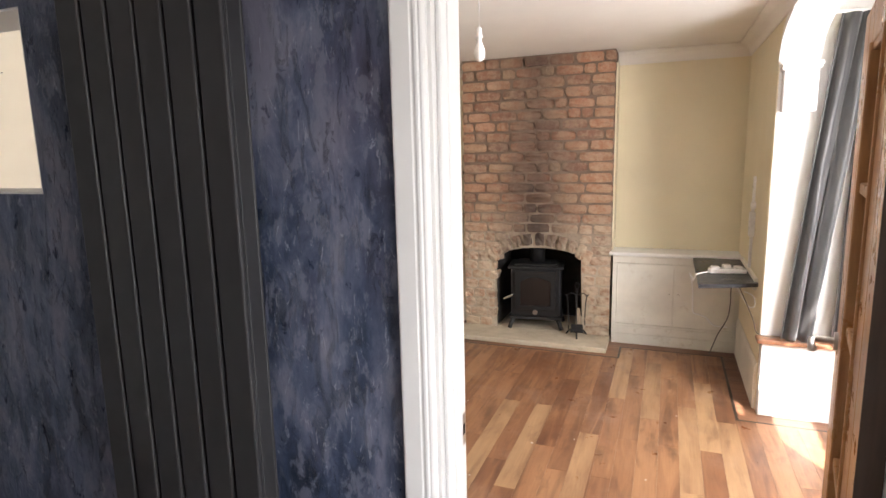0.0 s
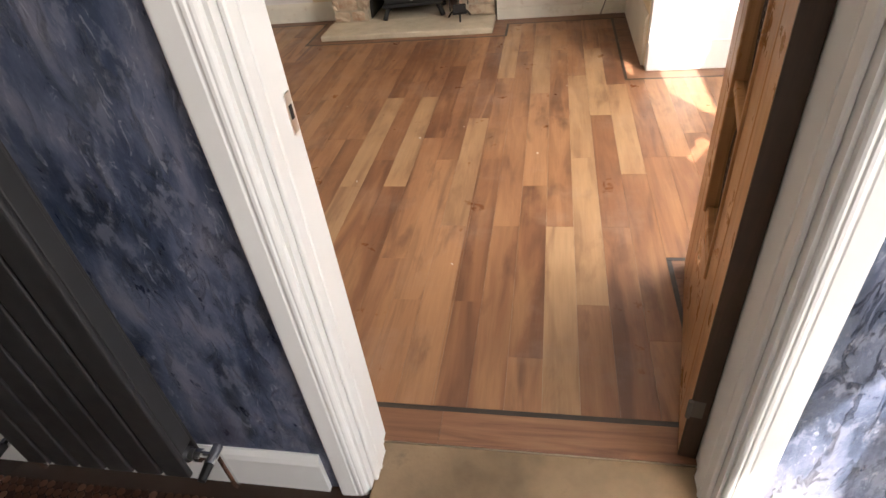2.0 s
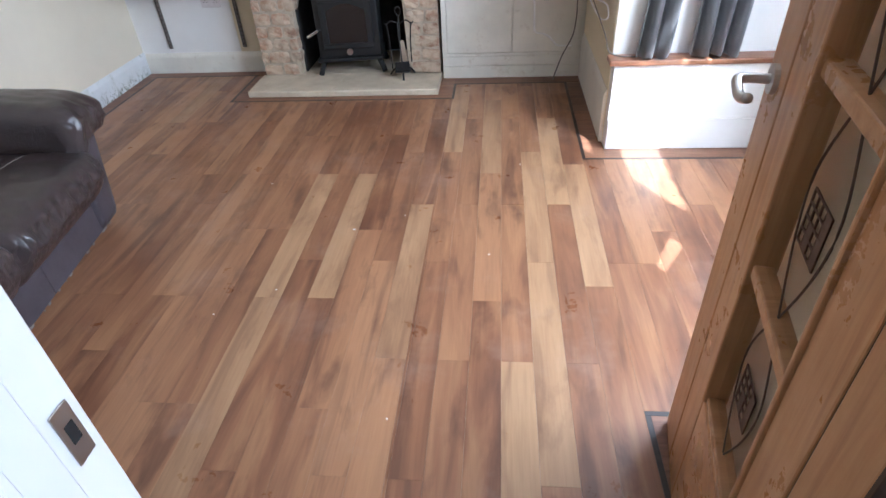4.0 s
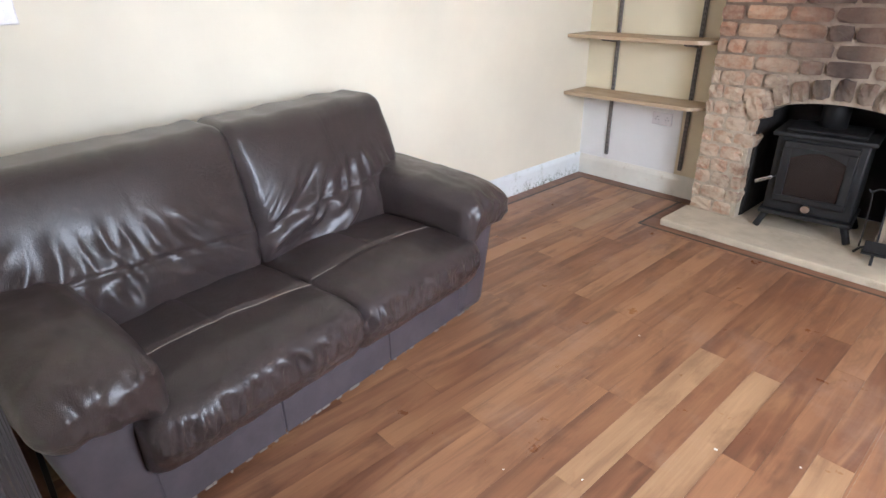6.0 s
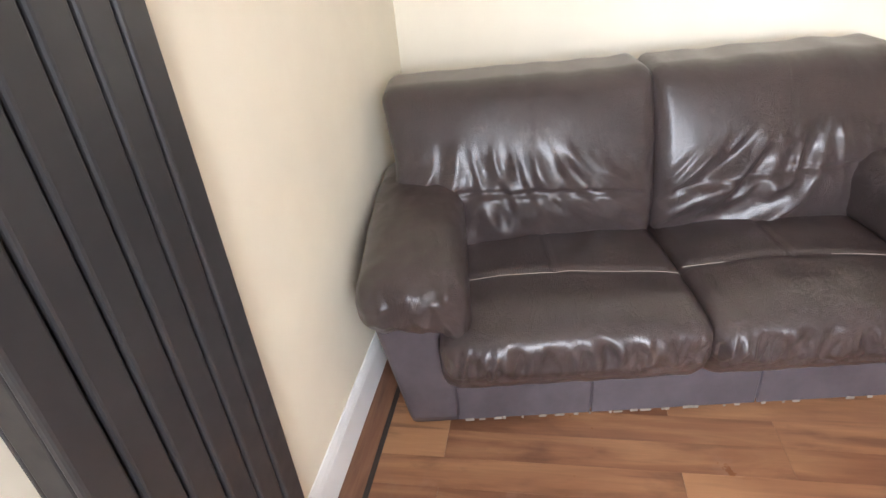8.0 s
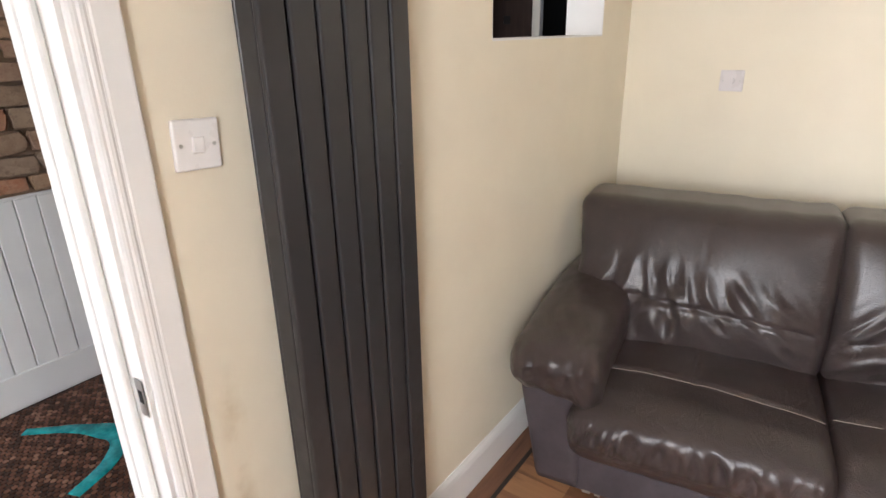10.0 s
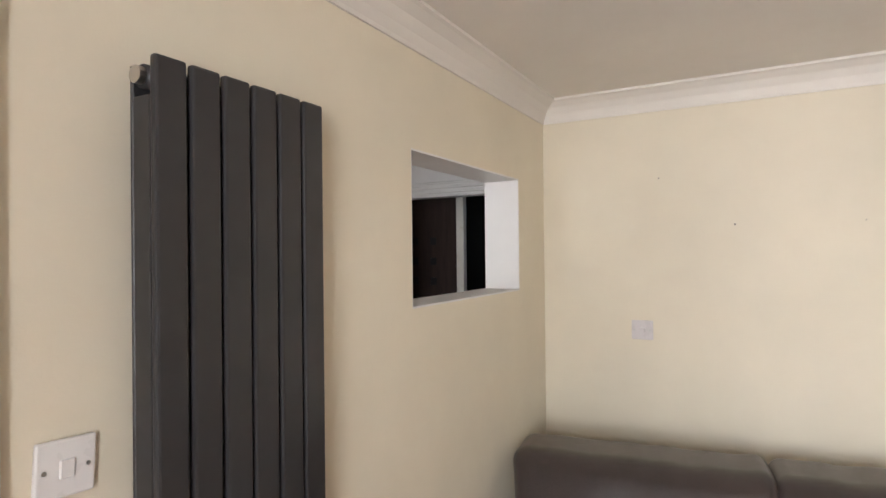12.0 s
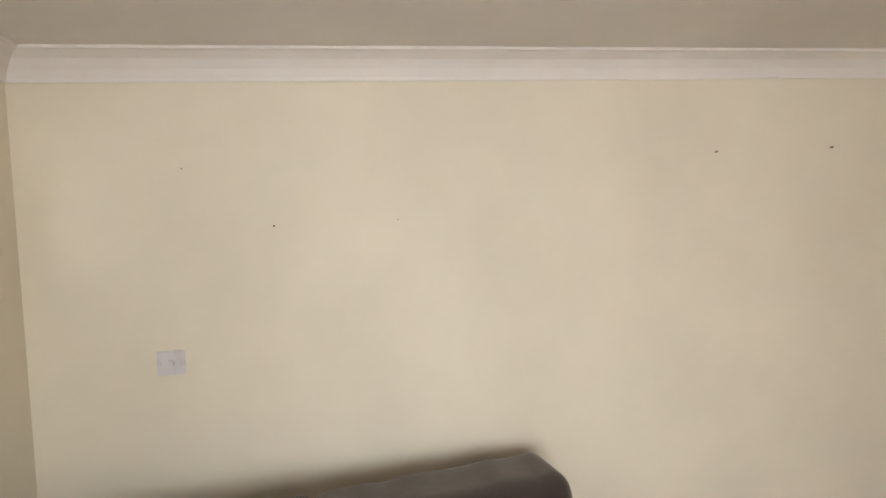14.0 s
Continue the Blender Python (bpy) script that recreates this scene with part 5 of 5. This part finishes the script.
            q.x += 0.006 * noise.noise(Vector((p.y * 9, p.z * 7, side * 2.0)))
            return q + Vector((side * (0.815 if side > 0 else 0.845), 0.312, 0.575))
        part("arm_pad", pillow((0.165, 0.43, 0.095), 0.075, (44, 80, 24), pad_warp), LEATHER, s, "scuffed brown leather arm pad", True)


sofa()

# ---- the hall ----
dado = thing("wall_boarding", (1.70, HB, 0), "white tongue and groove boarding along the hall wall", "wall panelling")
for k in range(26):
    bm = bmesh.new()
    box(bm, k * 0.092, k * 0.092 + 0.088, 0.0, 0.014, 0.10, 0.94, bevel=0.003)
    part("board", bm, GLOSS_WHITE, dado)
bm = bmesh.new()
box(bm, -0.005, 2.4, 0.0, 0.022, -0.02, 0.155, bevel=0.004)
part("skirting", bm, GLOSS_WHITE, dado)
bm = bmesh.new()
box(bm, 0, 2.4, 0.0, 0.02, 0.94, 0.955, bevel=0.003)
part("cap", bm, GLOSS_WHITE, dado)
st = thing("stair_string", (1.66, HB, -0.02), "bare wooden stair string rising along the hall wall", "stair string")
bm = bmesh.new()
prism(bm, [(0.03, 0.0), (0.03, 0.14), (-0.95, 1.05), (-0.95, 0.85), (-0.12, 0.0)], Matrix(((1, 0, 0), (0, 0, 1), (0, 1, 0))).to_4x4(), 0.03)
part("string", bm, OLD_BOARD, st)

# doorway at the end of the hall and the dark door seen through it
bm = bmesh.new()
for y0, y1, z0, z1 in ((-0.43, -0.34, -0.02, 2.065), (-1.38, -1.29, -0.02, 2.065), (-1.38, -0.34, 2.07, 2.165)):
    box(bm, HX, HX + 0.018, y0, y1, z0, z1, bevel=0.005)
    if z0 > 1:
        for k in range(3):
            box(bm, HX + 0.0185, HX + 0.030 + 0.005 * k, y0, y1, z0 + 0.012 + k * 0.028, z0 + 0.024 + k * 0.028, bevel=0.003)
    else:
        box(bm, HX + 0.018, HX + 0.026, y0 + 0.01, y1 - 0.01, z0, z1, bevel=0.003)
tagged(part("door_trim_end", bm, GLOSS_WHITE), "white architrave round the dark doorway at the end of the hall", "door frame", "", "structure")
dd = thing("inner_door", (-1.10, -1.80, -0.02), "dark brown door with small square panes in the unlit room", "door", "", 85)
brown = wood("dark_brown_door", (0.02, 0.011, 0.008), (0.035, 0.018, 0.013), (0.05, 0.028, 0.02), 0.5, "z", 2, 1, 0)
bm = bmesh.new()
box(bm, 0, 0.79, 0, 0.04, 0, 2.30, bevel=0.004)
part("leaf", bm, brown, dd)
for z in range(5):
    for x in (0.38, 0.55):
        bm = bmesh.new()
        box(bm, x, x + 0.055, -0.004, 0.0, 1.2 + z * 0.15, 1.255 + z * 0.15, bevel=0.001)
        part("pane", bm, BLACK, dd)
fr = thing("inner_door_post", (-1.02, -0.99, -0.02), "white painted door post in the dark room", "door post")
bm = bmesh.new()
box(bm, 0, 0.05, 0, 0.06, 0, 2.4, bevel=0.004)
part("post", bm, WORN_WHITE, fr)

# ---- pieces of walls and floors ----
chimney_bricks()


def unit_slab(name, mat):
    bm = bmesh.new()
    bmesh.ops.create_cube(bm, size=1.0)
    me = bpy.data.meshes.new(name)
    bm.to_mesh(me)
    bm.free()
    me.materials.append(mat)
    return me


floor = new("floor")
tagged(floor, "reddish brown wood plank floor with a dark inlaid border line", "floor", "", "structure")
PLANK_ME, TAN_ME, BORDER_ME, INLAY_ME = unit_slab("plank", PLANK), unit_slab("plank", PLANK_TAN), unit_slab("border_plank", BORDER), unit_slab("inlay", INLAY)
J = 0.0007


def floor_piece(name, me, x0, x1, y0, y1, drop=0.0):
    ob = new(name, me)
    ob.parent = floor
    ob.matrix_basis = Matrix.Translation(((x0 + x1) / 2, (y0 + y1) / 2, -0.0025 - drop)) @ Matrix.Diagonal((x1 - x0 - J, y1 - y0 - J, 0.005, 1))


# stagger of the board ends by row, and the paler boards (row, end)
PHASES = {-2: 0.305, -1: 0.55, 0: 0.305, 1: 0.78, 2: 0.55, 3: 0.0, 4: 0.55, 5: 0.0, 6: 0.305, 7: 0.0, 8: 0.55, 9: 0.0, 10: 0.40}
TAN = {(0, 1), (-2, 1), (-2, 0), (4, 3), (7, 0), (8, 2), (8, 1), (9, 2), (3, 1), (10, 1), (6, 2)}


def planks():
    rng = random.Random(12)
    LX, LY0, LY1 = 0.115, 0.105, 3.86
    zones = [(LX, 0.915, LY0, LY1), (0.915, 2.485, LY0, 3.335), (2.485, 3.235, LY0, 3.60), (3.235, 4.15, 0.815, 2.455)]
    pitch = 0.1085
    for za, zb, ya, yb in zones:
        k0 = math.floor((za - 2.0415) / pitch)
        k = k0
        while 2.0415 + k * pitch < zb - 0.002:
            x0, x1 = max(za, 2.0415 + k * pitch), min(zb, 2.0415 + (k + 1) * pitch)
            if x1 - x0 > 0.004:
                col = random.Random(1000 + k)
                phase = PHASES.get(k, col.choice((0.0, 0.305, 0.55, 0.78)))
                y = phase - 1.0
                steps = [1.0] * 6
                for s in steps:
                    a, b = max(y, ya), min(y + s, yb)
                    if b - a > 0.004:
                        tan = (k, round(y)) in TAN or (k < -3 and col.random() < 0.09)
                        floor_piece("plank", TAN_ME if tan else PLANK_ME, x0, x1, a, b)
                    y += s
            k += 1
    # dark line: (x0, x1, y0, y1)
    t = 0.017
    lines = [(LX - t, LX, LY0 - t, LY1 + t), (LX, 3.235, LY0 - t, LY0), (LX, 0.915 + t, LY1, LY1 + t), (0.915, 0.915 + t, 3.335, LY1), (0.915 + t, 2.485, 3.335, 3.335 + t), (2.485 - t, 2.485, 3.335 + t, 3.60 + t),
             (2.485, 3.235 + t, 3.60, 3.60 + t), (3.235, 3.235 + t, 2.455, 3.60), (3.235 + t, 4.15 + t, 2.455, 2.455 + t), (4.15, 4.15 + t, 0.815 - t, 2.455), (3.235, 4.15, 0.815 - t, 0.815), (3.235, 3.235 + t, LY0 - t, 0.815 - t)]
    for a in lines:
        floor_piece("inlay", INLAY_ME, *a)
    # border planks outside the line
    def run(x0, x1, y0, y1):
        horizontal = (x1 - x0) > (y1 - y0)
        c, end = (x0, x1) if horizontal else (y0, y1)
        while c < end - 0.01:
            d = min(end, c + rng.uniform(0.6, 0.95))
            if end - d < 0.15:
                d = end
            floor_piece("border_plank", BORDER_ME, *((c, d, y0, y1) if horizontal else (x0, x1, c, d)))
            c = d
    run(0, LX - t, 0, FY), run(LX - t, 3.235 + t, -0.02, LY0 - t), run(LX - t, 1.06, LY1 + t, FY), run(0.915 + t, 1.03, 3.335 + t, LY1)
    run(1.03, 2.485 - t, 3.335 + t, 3.41), run(2.372, 2.485 - t, 3.41, 3.74), run(2.485 - t, RX, 3.60 + t, 3.74), run(3.235 + t, RX, 2.455 + t, 3.60)
    run(RX, BX, 2.455 + t, 2.59), run(4.15 + t, BX, 0.7, 2.455 + t), run(3.235 + t, 4.15 + t, 0.70, 0.815 - t), run(3.235 + t, RX, -0.02, 0.70)


planks()


def hall_wall_bricks():
    wall = bpy.data.objects["hall_wall_south"]
    rng = random.Random(21)
    z = 0.965
    while z < 2.35:
        h = rng.uniform(0.07, 0.10)
        x = 1.0 + rng.uniform(-0.1, 0)
        while x < 2.6:
            w = rng.uniform(0.10, 0.24)
            lay("brick", rng.choice(hall_blocks), wall, (x + w / 2, HB + 0.005, z + h / 2), (w - 0.012, 0.07, h - 0.012), (0, rng.uniform(-5, 5), rng.uniform(-4, 4)))
            x += w
        z += h
    solid("hall_brick_bed", HALL_MORTAR, [(0.9, 2.65, HB, HB + 0.012, 0.955, H)], "crumbly mortar bed of the exposed hall brickwork", "wall")


hall_wall_bricks()

# hall floor: pennies set in resin, with teal pours
tagged(solid("hall_floor", Shader("brown_resin", 0.25).colour((0.035, 0.017, 0.010)).mat, [(-0.5, 4.4, HB, NB - 0.055, -0.026, -0.020), (-0.5, D0 + 0.03, NB - 0.055, NB, -0.026, -0.020), (D1 - 0.03, 4.4, NB - 0.055, NB, -0.026, -0.020)]), "brown resin floor of the hall set with pennies", "floor", "", "structure")


def coppers():
    s = Shader("old_copper_coin", 0.38, 0.75)
    geo = s.node("ShaderNodeNewGeometry")
    s.colour(s.ramp(geo.outputs["Random Per Island"], (0.0, (0.055, 0.026, 0.016)), (0.5, (0.13, 0.055, 0.032)), (0.85, (0.22, 0.10, 0.06)), (1.0, (0.32, 0.17, 0.11))))
    return s.mat


def coins():
    rng = random.Random(77)
    r, n = 0.0122, 8
    verts, faces = [], []
    cs = [(math.cos(2 * math.pi * k / n), math.sin(2 * math.pi * k / n)) for k in range(n)]
    j, y = 0, NB - 0.075
    while y > HB + 0.03:
        x = 0.9 + (j % 2) * r * 1.03
        while x < 3.3:
            b = len(verts)
            dz = rng.uniform(0, 0.0006)
            verts.extend((x + r * c, y + r * q, -0.0205) for c, q in cs)
            verts.extend((x + 0.93 * r * c, y + 0.93 * r * q, -0.0182 + dz) for c, q in cs)
            faces.extend((b + k, b + (k + 1) % n, b + n + (k + 1) % n, b + n + k) for k in range(n))
            faces.append(tuple(range(b + n, b + 2 * n)))
            x += r * 2.06
        y -= r * 1.79
        j += 1
    me = bpy.data.meshes.new("penny_floor")
    me.from_pydata(verts, [], faces)
    me.materials.append(coppers())
    tagged(new("penny_floor", me), "brown copper pennies laid edge to edge over the hall floor", "coins", "", "stuff")


coins()


def teal_pour(pts, w):
    t = thing("resin_swirl", (0, 0, -0.0172), "glossy teal resin swirl poured across the penny floor", "floor inlay", "resin swirls")
    bm = bmesh.new()
    line = curve_pts([(x, y, 0) for x, y in pts], 8)
    prev = None
    for i, p in enumerate(line):
        d = (line[min(i + 1, len(line) - 1)] - line[max(i - 1, 0)]).normalized()
        side = Vector((-d.y, d.x, 0)) * w * (0.75 + 0.5 * noise.noise(p * 6)) * (0.4 + 0.6 * math.sin(math.pi * (0.1 + 0.8 * i / len(line))))
        cur = [bm.verts.new(p + side), bm.verts.new(p + side * 0.9 + Vector((0, 0, 0.002))), bm.verts.new(p - side * 0.9 + Vector((0, 0, 0.002))), bm.verts.new(p - side)]
        if prev:
            for k in range(3):
                bm.faces.new((prev[k], prev[k + 1], cur[k + 1], cur[k]))
        prev = cur
    s = Shader("teal_resin", 0.15)
    s.colour(s.ramp(s.noise(s.place(), 14, 5, 0.6), (0.35, (0.0, 0.14, 0.16)), (0.65, (0.02, 0.36, 0.36))))
    part("pour", bm, s.mat, t, "", True)


teal_pour([(2.15, -1.80), (2.0, -1.62), (1.93, -1.45), (2.02, -1.30), (2.2, -1.22)], 0.05)
teal_pour([(2.40, -0.262), (2.6, -0.275), (2.8, -0.285), (3.0, -0.27), (3.1, -0.30)], 0.035)

# small litter on the planks
rng = random.Random(31)
for x, y, r in ((2.13, 1.78, 0.006), (2.75, 1.6, 0.004), (1.9, 1.35, 0.004), (2.35, 1.9, 0.004), (1.6, 2.2, 0.004), (2.9, 2.4, 0.004), (1.7, 1.2, 0.0035), (2.45, 0.75, 0.004), (3.337, 1.358, 0.0)):
    if not r:
        continue
    c = thing("paper_scrap", (x, y, 0.0002), "tiny white scrap lying on the plank floor", "litter", "floor litter", rng.uniform(0, 180))
    bm = bmesh.new()
    box(bm, -r, r, -r * 0.6, r * 0.6, 0, r * 0.5, bevel=r * 0.15)
    part("scrap", bm, PLASTIC, c)
